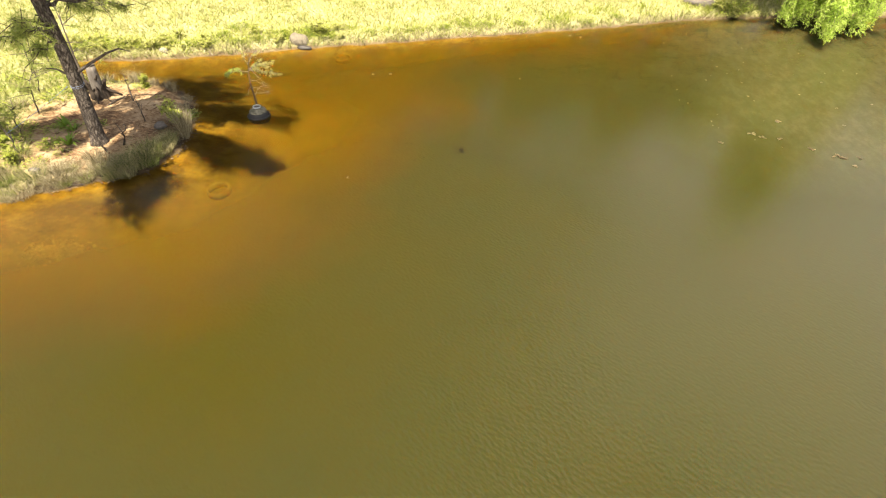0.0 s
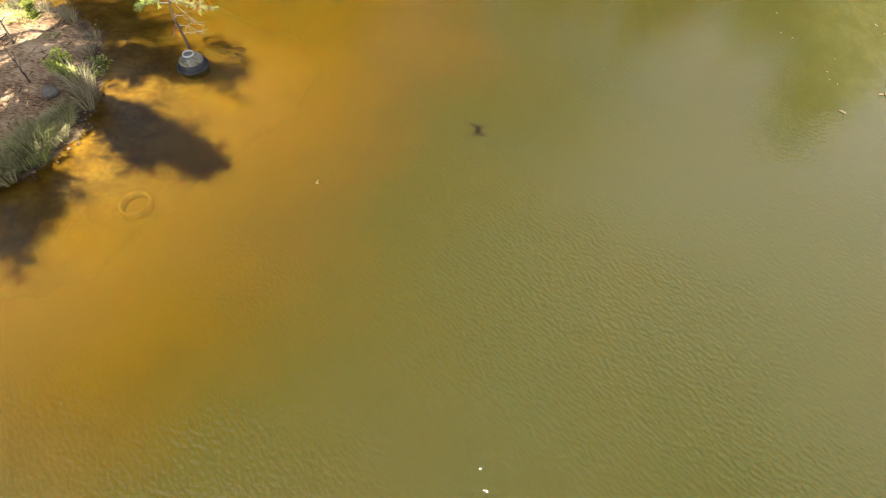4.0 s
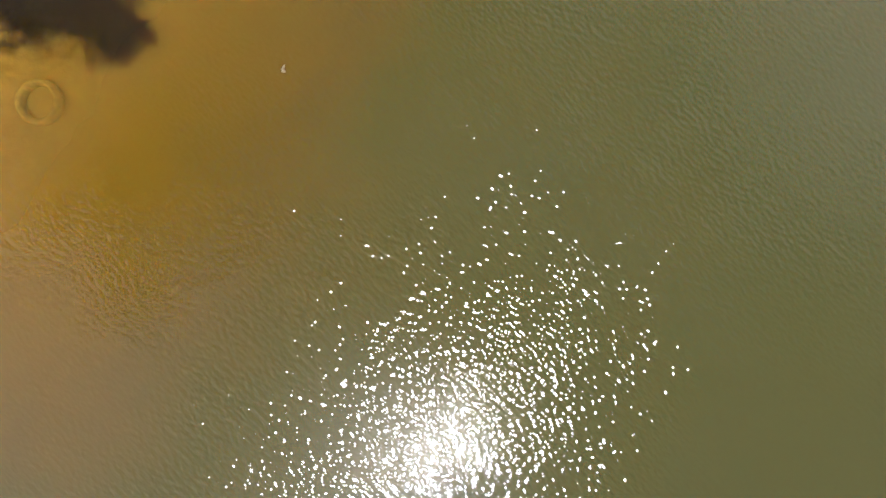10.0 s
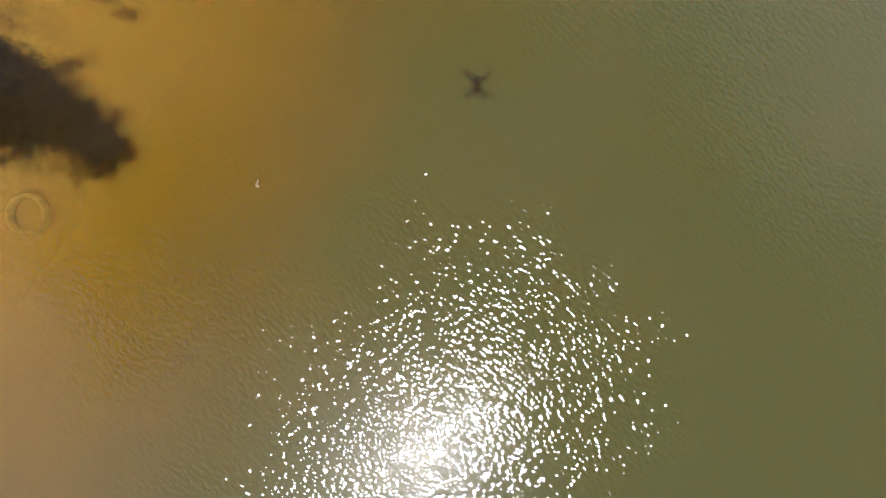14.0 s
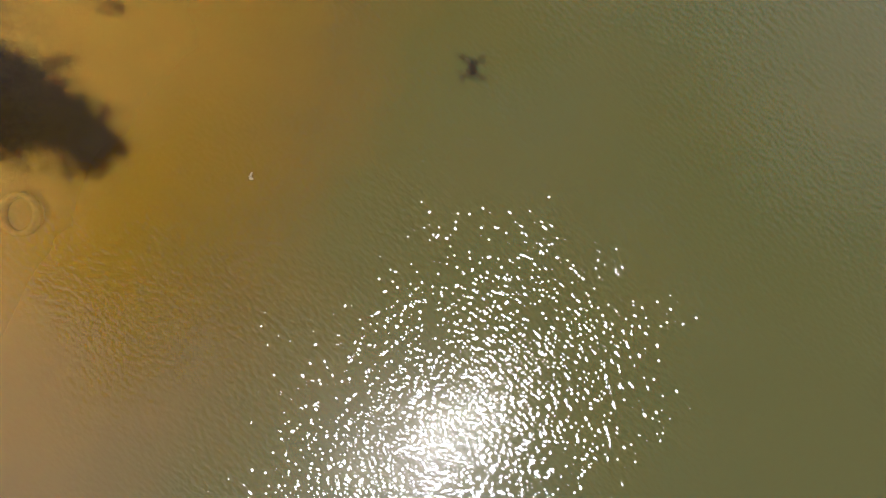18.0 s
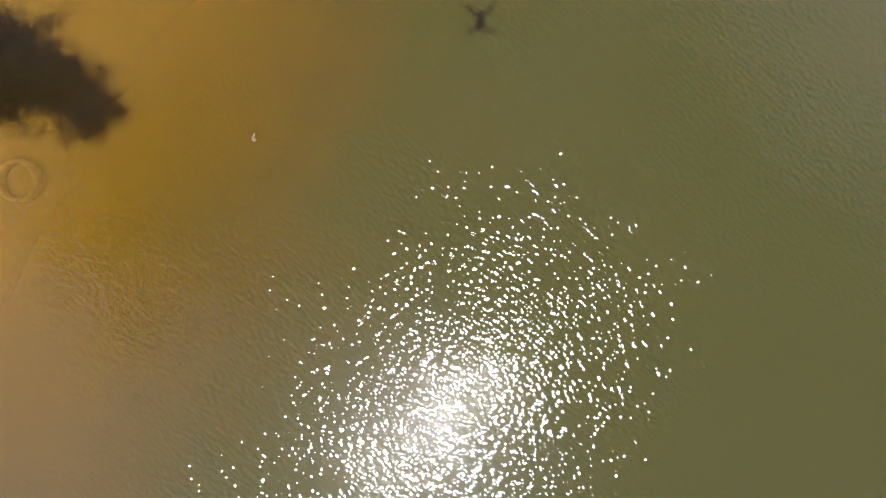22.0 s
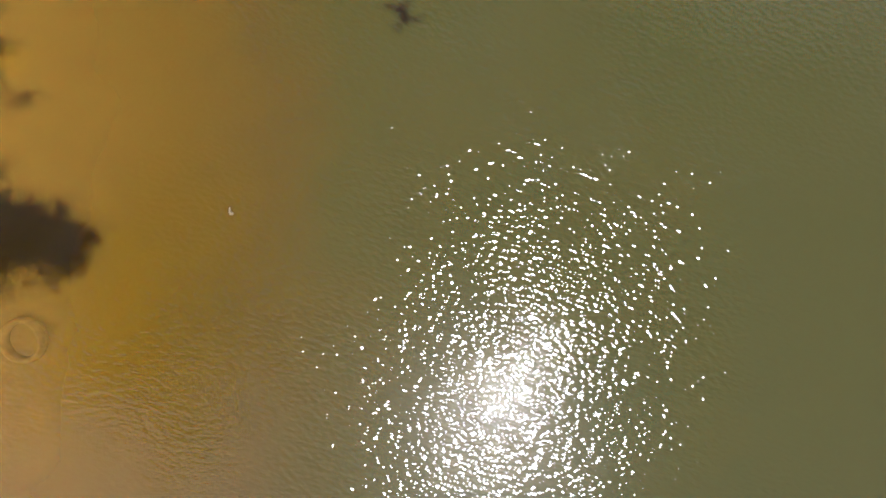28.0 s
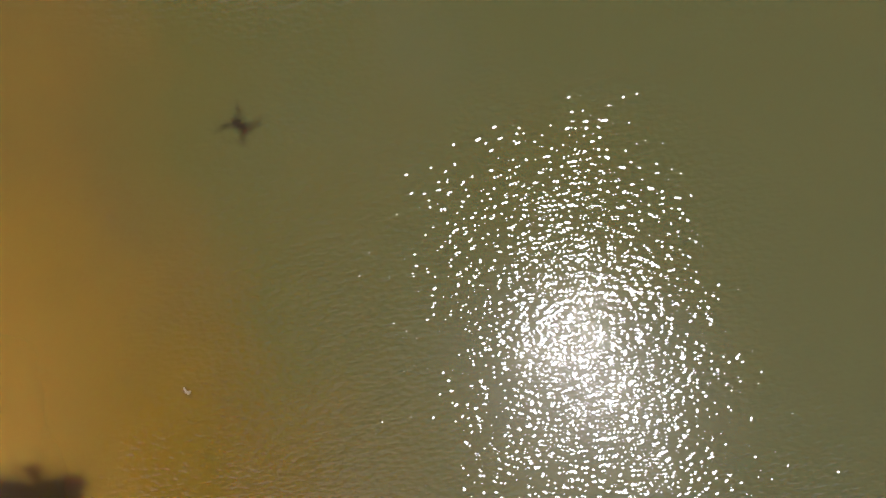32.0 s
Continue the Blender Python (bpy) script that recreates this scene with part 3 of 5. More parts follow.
    # limbs on the landward side
    limb(8.0, (-13.6, 9.0, 8.8), 0.07, 34, (0.7, 0.5, 0.35), 17)
    limb(8.4, (-14.6, 8.6, 9.4), 0.07, 18, (0.8, 0.7, 0.35), 10)
    limb(7.4, (-12.2, 8.7, 8.2), 0.06, 12, (0.6, 0.5, 0.3), 8)
    # bare dead limbs
    for pts2, r in (([(0.1, 0.0, 2.12), (0.4, 0.28, 2.3), (0.9, 0.62, 2.58), (1.3, 0.66, 2.72), (1.65, 0.62, 2.68)], 0.055),
                    ([(-0.1, 0.05, 2.1), (-0.45, 0.1, 2.2), (-0.9, 0.2, 2.15)], 0.04),
                    ([(-0.1, 0.0, 3.1), (-0.6, 0.1, 3.3), (-1.4, 0.3, 3.3)], 0.035)):
        s = Soup()
        s.ring_tube(pts2, [r * (1 - 0.8 * i / (len(pts2) - 1)) for i in range(len(pts2))], 7)
        part("dead_limb", s.mesh("dead_limb", M_DEADWOOD, True), tree, "bare grey dead limb")
    # cord tied round the trunk
    s = Soup()
    cx, cy = 0.10 * math.sin(1.0) - 0.02, 0.04
    for dz in (0.0, 0.025):
        s.ring_tube([(cx + 0.182 * math.cos(a), cy + 0.182 * math.sin(a), 1.80 + 2 * dz + 0.03 * math.sin(a)) for a in np.linspace(0, 2 * math.pi, 25)], [0.0032] * 25, 5)
    part("cord_loop", s.mesh("cord_loop", M_CORD), tree, "pale blue cord tied round the trunk")
    return tree


pine = pine_tree((-11.55, 12.4, 0.3))


def stump(at):
    rnd = random.Random(8)
    t = thing("tree_stump", at, "broken pine stump, bare grey wood above a torn dark bark collar", "tree stump")
    s = Soup()
    zs = [-0.2, 0, 0.2, 0.42, 0.66, 0.86, 1.02]
    s.ring_tube([(0.02 * z, 0.03 * z, z) for z in zs], [0.23, 0.205, 0.195, 0.185, 0.175, 0.165, 0.15], 18, True, 0.05, rnd)
    part("bare_wood", s.mesh("bare_wood", M_GREYWOOD, True), t, "weathered pale grey bare wood")
    s = Soup()
    s.ring_tube([(0.025, 0.036, 1.0), (-0.03, 0.04, 1.09)], [0.16, 0.09], 14, True, 0.1, rnd)
    part("broken_top", s.mesh("broken_top", M_CUTWOOD), t, "pale splintered top")
    # torn strips of bark standing round the foot
    for i in range(15):
        a = 2 * math.pi * i / 15 + rnd.gauss(0, 0.08)
        h = rnd.uniform(0.34, 0.58)
        flare = rnd.uniform(0.02, 0.10)
        c, d = Vector((math.cos(a), math.sin(a), 0)), Vector((-math.sin(a), math.cos(a), 0))
        b = Soup()
        rows = [(0.0, 0.31, 0.066), (0.1, 0.265, 0.062), (0.22, 0.245, 0.06), (h * 0.75, 0.24 + flare * 0.4, 0.05), (h, 0.235 + flare, 0.012)]
        for z, r, w in rows:
            z0 = z - 0.12 if z == 0 else z
            b.v += [c * r - d * w + Vector((0, 0, z0)), c * (r + 0.03) + Vector((0, 0, z0)), c * r + d * w + Vector((0, 0, z0)), c * (r - 0.05) + Vector((0, 0, z0))]
        for k in range(len(rows) - 1):
            o = 4 * k
            for q in range(4):
                e = (q + 1) % 4
                b.f.append((o + q, o + e, o + 4 + e, o + 4 + q))
        b.f.append((16, 17, 18, 19))
        part("bark_strip", b.mesh("bark_strip", M_OLDBARK), t)
    for a, l in ((0.4, 0.3), (3.0, 0.2), (5.2, 0.2)):
        s = Soup()
        s.ring_tube([(0.2 * math.cos(a), 0.2 * math.sin(a), 0.3), (0.36 * math.cos(a), 0.36 * math.sin(a), 0.12),
                     ((0.4 + l) * math.cos(a), (0.4 + l) * math.sin(a), -0.05)], [0.07, 0.06, 0.02], 7, True, 0.1, rnd)
        part("root", s.mesh("root", M_OLDBARK, True), t)
    for p, q in (((0.15, -0.1, 0.62), (0.36, -0.2, 0.84)), ((-0.15, -0.08, 0.42), (-0.38, -0.16, 0.66))):
        s = Soup()
        s.ring_tube([p, Vector(p).lerp(Vector(q), 0.5) + Vector((0, 0, -0.03)), q], [0.045, 0.032, 0.015], 6, True, 0.15, rnd)
        part("branch_stub", s.mesh("branch_stub", M_OLDBARK), t, "broken branch stub")
    return t


stump((-13.5, 15.2, 0.36))


# ---- planter with sapling, in the shallows ----
def planter(at):
    rnd = random.Random(3)
    p = thing("planter", at, "upturned mossy concrete pot on a black rubber tub", "planter")
    s = Soup()
    s.lathe([(0.0, -0.5), (0.30, -0.5), (0.345, -0.1), (0.375, 0.02), (0.385, 0.05), (0.375, 0.075), (0.335, 0.075), (0.325, 0.05), (0.31, 0.06),
             (0.30, 0.12), (0.285, 0.20), (0.27, 0.215), (0.0, 0.215)], 36, rnd, 0.006)
    part("tub", s.mesh("tub", M_RUBBER, True), p, "black rubber tub")
    s = Soup()
    s.lathe([(0.275, 0.17), (0.288, 0.205), (0.28, 0.235), (0.24, 0.28), (0.19, 0.325), (0.155, 0.345), (0.0, 0.347)], 36, rnd, 0.012)
    part("pot", s.mesh("pot", M_CONCRETE, True), p, "upturned mossy concrete pot")
    s = Soup()
    s.lathe([(0.114, 0.335), (0.116, 0.375), (0.120, 0.384), (0.129, 0.384), (0.134, 0.37), (0.136, 0.335)], 28)
    part("foot_ring", s.mesh("foot_ring", M_WHITERING, True), p, "white foot ring of the pot", (-0.02, 0.01, 0))
    s = Soup()
    s.lathe([(0.0, 0.352), (0.05, 0.354), (0.113, 0.351)], 24, rnd, 0.03)
    part("drain_base", s.mesh("drain_base", M_GREYROCK, True), p, "dark disc inside the foot ring", (-0.02, 0.01, 0))
    return p


planter((-7.88, 15.53, -0.04))


def sapling(at):
    rnd = random.Random(12)
    t = thing("pine_sapling", at, "thin half-bare pine sapling growing from the shallows behind the planter", "tree")
    s = Soup()
    stem = [(0.03, -0.05, -0.45), (0.0, 0.0, 0.1), (-0.04, 0.03, 0.5), (-0.09, 0.02, 1.0), (-0.06, 0.06, 1.45), (0.0, 0.08, 1.7), (0.04, 0.1, 2.05)]
    s.ring_tube(stem, [0.042, 0.036, 0.03, 0.024, 0.018, 0.009, 0.004], 8)
    part("stem", s.mesh("stem", M_TWIG, True), t)
    # feathered sprays of short needles
    sprays = (((-0.07, 0.04, 1.38), (-0.85, -0.1, 1.30), 1.0, M_NEEDLE_LIGHT), ((-0.06, 0.06, 1.45), (0.85, 0.1, 1.72), 1.0, M_SPRAY),
              ((-0.06, 0.06, 1.42), (1.1, -0.05, 1.42), 0.8, M_SPRAY), ((-0.06, 0.06, 1.46), (0.5, 0.25, 1.62), 0.8, M_SPRAY),
              ((0.0, 0.08, 1.7), (0.35, 0.15, 2.05), 0.35, M_SPRAY), ((-0.05, 0.07, 1.6), (-0.25, 0.2, 1.95), 0.25, M_SPRAY))
    for a, b, full, leaf_mat in sprays:
        w, g = Soup(), Soup()
        path = wander(a, b, 6, 0.04, rnd, 0.05)
        w.ring_tube(path, [0.012, 0.010, 0.009, 0.007, 0.006, 0.004, 0.003], 5)
        runs = [(path[q], path[q + 1]) for q in range(2, 6)]
        for i in range(12):
            q = rnd.randrange(1, 6)
            e = path[q] + (path[6] - path[0]).normalized() * rnd.uniform(0.05, 0.2) + Vector((rnd.gauss(0, 0.05), rnd.gauss(0, 0.14), rnd.uniform(-0.14, 0.07)))
            w.ring_tube([path[q], path[q].lerp(e, 0.5) + Vector((0, 0, 0.02)), e], [0.005, 0.004, 0.002], 4)
            if rnd.random() < full:
                runs.append((path[q].lerp(e, 0.25), e))
        for p, q in runs:
            for _ in range(int(34 * full)):
                way = ((q - p).normalized() * 0.6 + Vector((rnd.gauss(0, 0.6), rnd.gauss(0, 0.6), rnd.gauss(0.15, 0.5)))).normalized()
                side = way.cross(Vector((rnd.gauss(0, 0.3), rnd.gauss(0, 0.3), 1))).normalized()
                g.leaf(p.lerp(q, rnd.random()), way, side, rnd.uniform(0.06, 0.11), 0.016)
        br = part("branch", w.mesh("branch", M_GREYWOOD), t)
        part("needles", g.mesh("needles", leaf_mat), br)
    # bare twigs low on the stem
    for a, b in (((-0.05, 0.03, 0.6), (0.45, 0.1, 0.66)), ((-0.05, 0.03, 0.5), (0.3, 0.1, 0.9)), ((-0.08, 0.03, 0.9), (-0.2, -0.1, 0.6)),
                 ((-0.07, 0.04, 0.8), (0.5, 0.0, 0.75)), ((-0.07, 0.04, 1.1), (0.35, 0.0, 1.0)), ((0.0, 0.07, 1.65), (0.1, 0.2, 2.0)), ((-0.05, 0.07, 1.5), (0.45, -0.1, 1.15))):
        w = Soup()
        path = wander(a, b, 4, 0.05, rnd, 0.05)
        w.ring_tube(path, [0.010, 0.009, 0.007, 0.006, 0.004], 4)
        for q in (1, 2, 3, 4, 4):
            w.ring_tube([path[q], path[q] + Vector((rnd.gauss(0.05, 0.13), rnd.gauss(0, 0.12), rnd.uniform(-0.14, 0.1)))], [0.005, 0.003], 4)
        part("twig", w.mesh("twig", M_GREYWOOD), t, "bare twig")
    return t


sapling((-8.08, 15.9, -0.02))


# ---- sunken tyres ----
def tyre(at, r, tilt, label):
    rnd = random.Random(int(r * 100))
    s = Soup()
    prof = []
    for i in range(13):
        a = 2 * math.pi * i / 12
        prof.append((r - 0.05 + 0.05 * math.cos(a), 0.095 * math.sin(a)))
    s.lathe(prof, 40, rnd, 0.004)
    t = new("sunken_tyre", s.mesh("sunken_tyre", M_SILT, True))
    t.matrix_world = pose(*at, *tilt)
    return tagged(t, label, "tyre")


tyre((-7.2, 11.3, ground_z(-7.2, 11.3) + 0.12), 0.345, (2, -3, 0), "silt-covered tyre lying on the bed under shallow amber water")
tyre((-6.8, 21.4, ground_z(-6.8, 21.4) + 0.04), 0.36, (3, 2, 0), "half-buried silt-covered tyre under the shallows by the lawn")


# ---- stones ----
def stone(name, at, size, seed, material, label, turn=0.0):
    rnd = random.Random(seed)
    bm = bmesh.new()
    bmesh.ops.create_icosphere(bm, subdivisions=3, radius=1.0)
    off = Vector((seed * 3.1, seed * 1.7, seed * 0.9))
    for v in bm.verts:
        n = noise.noise(v.co * 1.1 + off) * 0.35 + noise.noise(v.co * 3.0 + off) * 0.1
        v.co *= 1 + n
        v.co.z = max(v.co.z, -0.55)
        v.co = Vector((v.co.x * size[0], v.co.y * size[1], v.co.z * size[2]))
    me = bpy.data.meshes.new(name)
    bm.to_mesh(me)
    bm.free()
    me.materials.append(material)
    me.polygons.foreach_set("use_smooth", [True] * len(me.polygons))
    ob = new(name, me)
    ob.matrix_world = pose(*at, 0, 0, turn)
    return tagged(ob, label, "rock")


def gravel_patch(at, half, turn, count, seed):
    """Pale stones lying close together on the bed in the shallows."""
    rnd = random.Random(seed)
    s = Soup()
    c, w = math.cos(turn), math.sin(turn)
    for _ in range(count):
        u, v = rnd.gauss(0, 0.45), rnd.gauss(0, 0.45)
        x, y = at[0] + c * u * half[0] - w * v * half[1], at[1] + w * u * half[0] + c * v * half[1]
        r = rnd.uniform(0.025, 0.06)
        z = ground_z(x, y)
        k = rnd.uniform(0.7, 1.3)
        s.lathe([(0.0, -r * 0.4), (r * k, 0.0), (r * 0.7, r * 0.55), (0.0, r * 0.75)], 6, rnd, 0.012)
        n = 24
        for q in range(len(s.v) - n, len(s.v)):
            s.v[q] = tuple(Vector(s.v[q]) + Vector((x, y, z)))
    return tagged(new("gravel", s.mesh("gravel", M_GRAVEL)), "ochre gravel on the pond bed in the shallows", "gravel", kind="stuff")


stone("boulder", (-8.95, 21.98, 0.14), (0.37, 0.33, 0.37), 2, M_TANROCK, "pale tan boulder at the edge of the lawn")
# dark lump put where there is only shade beneath the boulder
stone("boulder", (-8.6, 21.66, 0.02), (0.30, 0.15, 0.12), 3, M_GAPSHADE, "dark lump standing in for the shaded gap under the pale boulder")
gravel_patch((-10.1, 8.25), (0.75, 0.36), 0.35, 420, 41)
stone("stone", (-13.9, 19.75, 0.14), (0.22, 0.18, 0.16), 4, M_ROCK, "small pale stone on the far bank")
stone("boulder", (9.1, 31.0, 0.3), (0.75, 0.45, 0.36), 6, M_GREYROCK, "weathered boulder on the bank near the willow")
stone("stone", (-10.24, 13.6, 0.36), (0.19, 0.16, 0.13), 7, M_GREYROCK, "grey stone among the grass tussocks")
stone("stone", (-12.3, 10.6, 0.3), (0.16, 0.12, 0.1), 9, M_GREYROCK, "small grey stone on the clay spit")


# ---- grass tussocks on the spit ----
def tussock_mesh(seed, n, high, spread, lean, width, material):
    rnd = random.Random(seed)
    s = Soup()
    for _ in range(n):
        a = rnd.uniform(0, 2 * math.pi)
        r = spread * math.sqrt(rnd.random())
        h = high * rnd.uniform(0.5, 1.1)
        out = Vector((math.cos(a), math.sin(a), 0)) * h * lean * rnd.uniform(0.2, 1.2) + Vector((rnd.gauss(0, 0.06), rnd.gauss(0, 0.06), 0))
        s.blade(Vector((r * math.cos(a), r * math.sin(a), -0.05)), out, h, width, rnd.uniform(0, math.pi))
    return s.mesh("grass_tussock", material)


TUSSOCKS = [(tussock_mesh(21, 260, 0.56, 0.22, 0.8, 0.009, M_TUSSOCK), "grey-green grass tussock with dry tips on the waterline"),
            (tussock_mesh(22, 240, 0.46, 0.24, 1.0, 0.009, M_TUSSOCK), "drooping grey-green grass tussock on the clay spit"),
            (tussock_mesh(23, 130, 0.68, 0.10, 0.6, 0.008, M_STRAW), "tall dry straw-coloured grass tussock"),
            (tussock_mesh(24, 300, 0.34, 0.26, 1.1, 0.009, M_STRAW), "low bleached straw tussock at the water's edge"),
            (tussock_mesh(25, 260, 0.36, 0.22, 0.8, 0.011, M_GREENGRASS), "fresh yellow-green grass tuft on the bank")]
rnd = random.Random(31)


def tussock(x, y, kind, size, group="tussocks along the spit"):
    me, label = TUSSOCKS[kind]
    ob = new("grass_tussock", me)
    ob.matrix_world = pose(x, y, ground_z(x, y), rnd.uniform(-6, 6), rnd.uniform(-6, 6), rnd.uniform(0, 360)) @ Matrix.Diagonal((size, size, size, 1))
    tagged(ob, label, "grass", group)


front = [(-13.6, 9.0), (-12.6, 9.55), (-11.8, 10.15), (-11.0, 10.75), (-10.4, 11.2), (-9.8, 11.7), (-9.6, 12.4), (-9.65, 13.1)]
for (x0, y0), (x1, y1) in zip(front, front[1:]):
    for i in range(10):
        u = rnd.random()
        back = abs(rnd.gauss(0.05, 0.42)) - 0.2
        nx, ny = -(y1 - y0), (x1 - x0)
        l = math.hypot(nx, ny)
        x, y = x0 + (x1 - x0) * u + nx / l * back, y0 + (y1 - y0) * u + ny / l * back
        tussock(x, y, rnd.choice((0, 0, 1, 2, 3, 4) if x > -10.6 else (1, 2, 3, 3, 2, 4)), rnd.choice((0.5, 0.7, 0.95, 1.2)) * rnd.uniform(0.85, 1.1))
for x, y, kind, size in ((-9.6, 13.85, 2, 1.45), (-9.72, 14.05, 2, 1.3), (-9.5, 13.6, 2, 1.1), (-9.8, 13.3, 1, 0.7), (-10.5, 15.3, 3, 0.7),
                         (-11.6, 16.5, 2, 0.95), (-11.9, 16.7, 2, 0.7), (-12.9, 16.6, 2, 0.85), (-12.6, 16.8, 3, 0.8), (-13.2, 16.7, 2, 1.0),
                         (-14.5, 16.8, 3, 0.9), (-10.8, 16.0, 3, 0.7), (-15.3, 12.6, 0, 1.0), (-14.6, 11.6, 1, 1.1), (-14.0, 10.8, 3, 1.2),
                         (-13.6, 10.2, 0, 1.2), (-14.9, 10.3, 0, 1.3), (-13.2, 11.2, 1, 0.9), (-15.6, 13.9, 3, 1.0), (-16.2, 15.0, 0, 1.0)):
    tussock(x, y, kind, size)


# ---- leafy weeds ----
def weed_mesh(seed, n, r, high, leaf_len):
    rw = random.Random(seed)
    s, stalks = Soup(), Soup()
    for _ in range(n):
        a, u = rw.uniform(0, 2 * math.pi), math.sqrt(rw.random())
        z = high * rw.uniform(0.15, 1.0) * (1 - 0.5 * u)
        p = Vector((r * u * math.cos(a), r * u * math.sin(a), z))
        stalks.ring_tube([(p.x * 0.3, p.y * 0.3, -0.02), (p.x * 0.75, p.y * 0.75, p.z * 0.6), p], [0.004, 0.0035, 0.002], 3, False)
        way = Vector((math.cos(a) + rw.gauss(0, 0.5), math.sin(a) + rw.gauss(0, 0.5), rw.uniform(-0.2, 0.7))).normalized()
        side = way.cross(Vector((0, 0, 1))).normalized()
        s.leaf(p, way, side, leaf_len * rw.uniform(0.7, 1.3), leaf_len * 0.45)
    return stalks.mesh("stem", M_STRAP), s.mesh("leaves", M_WEED)


WEEDS = [weed_mesh(41, 120, 0.36, 0.30, 0.12), weed_mesh(42, 170, 0.6, 0.34, 0.12), weed_mesh(43, 90, 0.4, 0.22, 0.1)]


def weed(x, y, kind, size, label="bright green leafy weed clump on the bank", group="weeds on the far bank"):
    ob = thing("weed_clump", (0, 0, 0), label, "plant", group)
    part("stem", WEEDS[kind][0], ob)
    part("leaves", WEEDS[kind][1], ob)
    ob.matrix_world = pose(x, y, ground_z(x, y) - 0.03, 0, 0, rnd.uniform(0, 360)) @ Matrix.Diagonal((size, size, size, 1))


for x, y, kind, size in ((-8.3, 22.75, 1, 1.1), (-7.9, 22.6, 0, 1.0), (-8.6, 23.1, 1, 1.0), (-9.9, 22.3, 0, 1.1), (-10.5, 21.8, 2, 1.1), (-11.3, 21.2, 0, 1.0),
                         (-11.9, 22.6, 1, 0.9), (-12.6, 20.8, 1, 1.0), (-13.1, 20.4, 0, 1.1), (-14.2, 20.2, 1, 0.9), (-14.9, 19.8, 0, 0.9),
                         (-6.2, 23.5, 0, 0.8), (-4.6, 24.2, 2, 0.9), (-3.1, 24.8, 0, 0.9), (-1.4, 25.6, 1, 0.8), (0.3, 26.2, 0, 0.9), (1.6, 26.9, 2, 1.0),
                         (3.3, 27.4, 1, 0.8), (4.8, 28.2, 0, 0.9), (6.4, 28.9, 2, 0.8), (10.4, 30.4, 1, 1.4), (10.9, 30.9, 1, 1.3), (10.0, 31.1, 0, 1.3),
                         (-15.8, 19.9, 1, 1.0), (-17.0, 19.6, 1, 1.2), (-12.2, 21.6, 0, 0.9), (-5.4, 24.0, 2, 0.9), (-2.2, 25.3, 2, 0.8)):
    weed(x, y, kind, size)
for x, y, kind, size in ((-12.35, 13.3, 2, 0.9), (-12.8, 11.9, 0, 0.9), (-10.0, 14.5, 0, 0.8), (-10.15, 15.0, 2, 0.9), (-12.7, 16.2, 2, 0.9), (-13.3, 12.7, 2, 0.9),
                         (-13.1, 10.5, 1, 0.7), (-13.5, 11.3, 0, 0.9), (-12.6, 11.0, 2, 0.8), (-13.9, 11.8, 1, 0.8), (-14.0, 10.2, 0, 1.0), (-14.4, 9.6, 1, 0.9), (-12.2, 11.6, 2, 0.6), (-14.3, 12.4, 1, 0.9), (-15.6, 11.6, 1, 1.1), (-16.2, 13.1, 1, 1.2), (-14.8, 14.9, 1, 1.0), (-15.9, 16.2, 1, 1.0), (-17.2, 15.2, 1, 1.2), (-11.6, 15.6, 2, 0.5)):
    weed(x, y, kind, size, "green leafy weed on the clay spit", "weeds on the spit")


# ---- leafy shrubs and strap-leaved plants ----
def shrub(at, label, size, seed, leaf_mat, leaf_len, group):
    """Stems from one root with leaves along them."""
    rw = random.Random(seed)
    t = thing("shrub", at, label, "shrub", group)
    for _ in range(5):
        wood, green = Soup(), Soup()
        a, lean = rw.uniform(0, 2 * math.pi), rw.uniform(0.15, 0.6)
        tip = Vector((math.cos(a) * lean, math.sin(a) * lean, rw.uniform(0.65, 1.0))) * size
        path = wander((0, 0, -0.06), tip, 4, 0.06 * size, rw)
        wood.ring_tube(path, [0.012, 0.010, 0.008, 0.006, 0.004], 5)
        for _ in range(11):
            j = rw.randrange(1, 5)
            e = path[j] + Vector((rw.gauss(0, 0.16), rw.gauss(0, 0.16), rw.uniform(-0.05, 0.2))) * size
            wood.ring_tube([path[j], e], [0.005, 0.003], 4)
            for _ in range(12):
                p = path[j].lerp(e, rw.uniform(0.3, 1.1))
                way = Vector((rw.gauss(0, 1), rw.gauss(0, 1), rw.gauss(0.1, 0.5))).normalized()
                green.leaf(p, way, way.cross(Vector((rw.gauss(0, 0.4), rw.gauss(0, 0.4), 1))).normalized(), leaf_len * rw.uniform(0.6, 1.3), leaf_len * 0.42)
        st = part("stem", wood.mesh("stem", M_TWIG), t)
        part("leaves", green.mesh("leaves", leaf_mat), st)
    return t


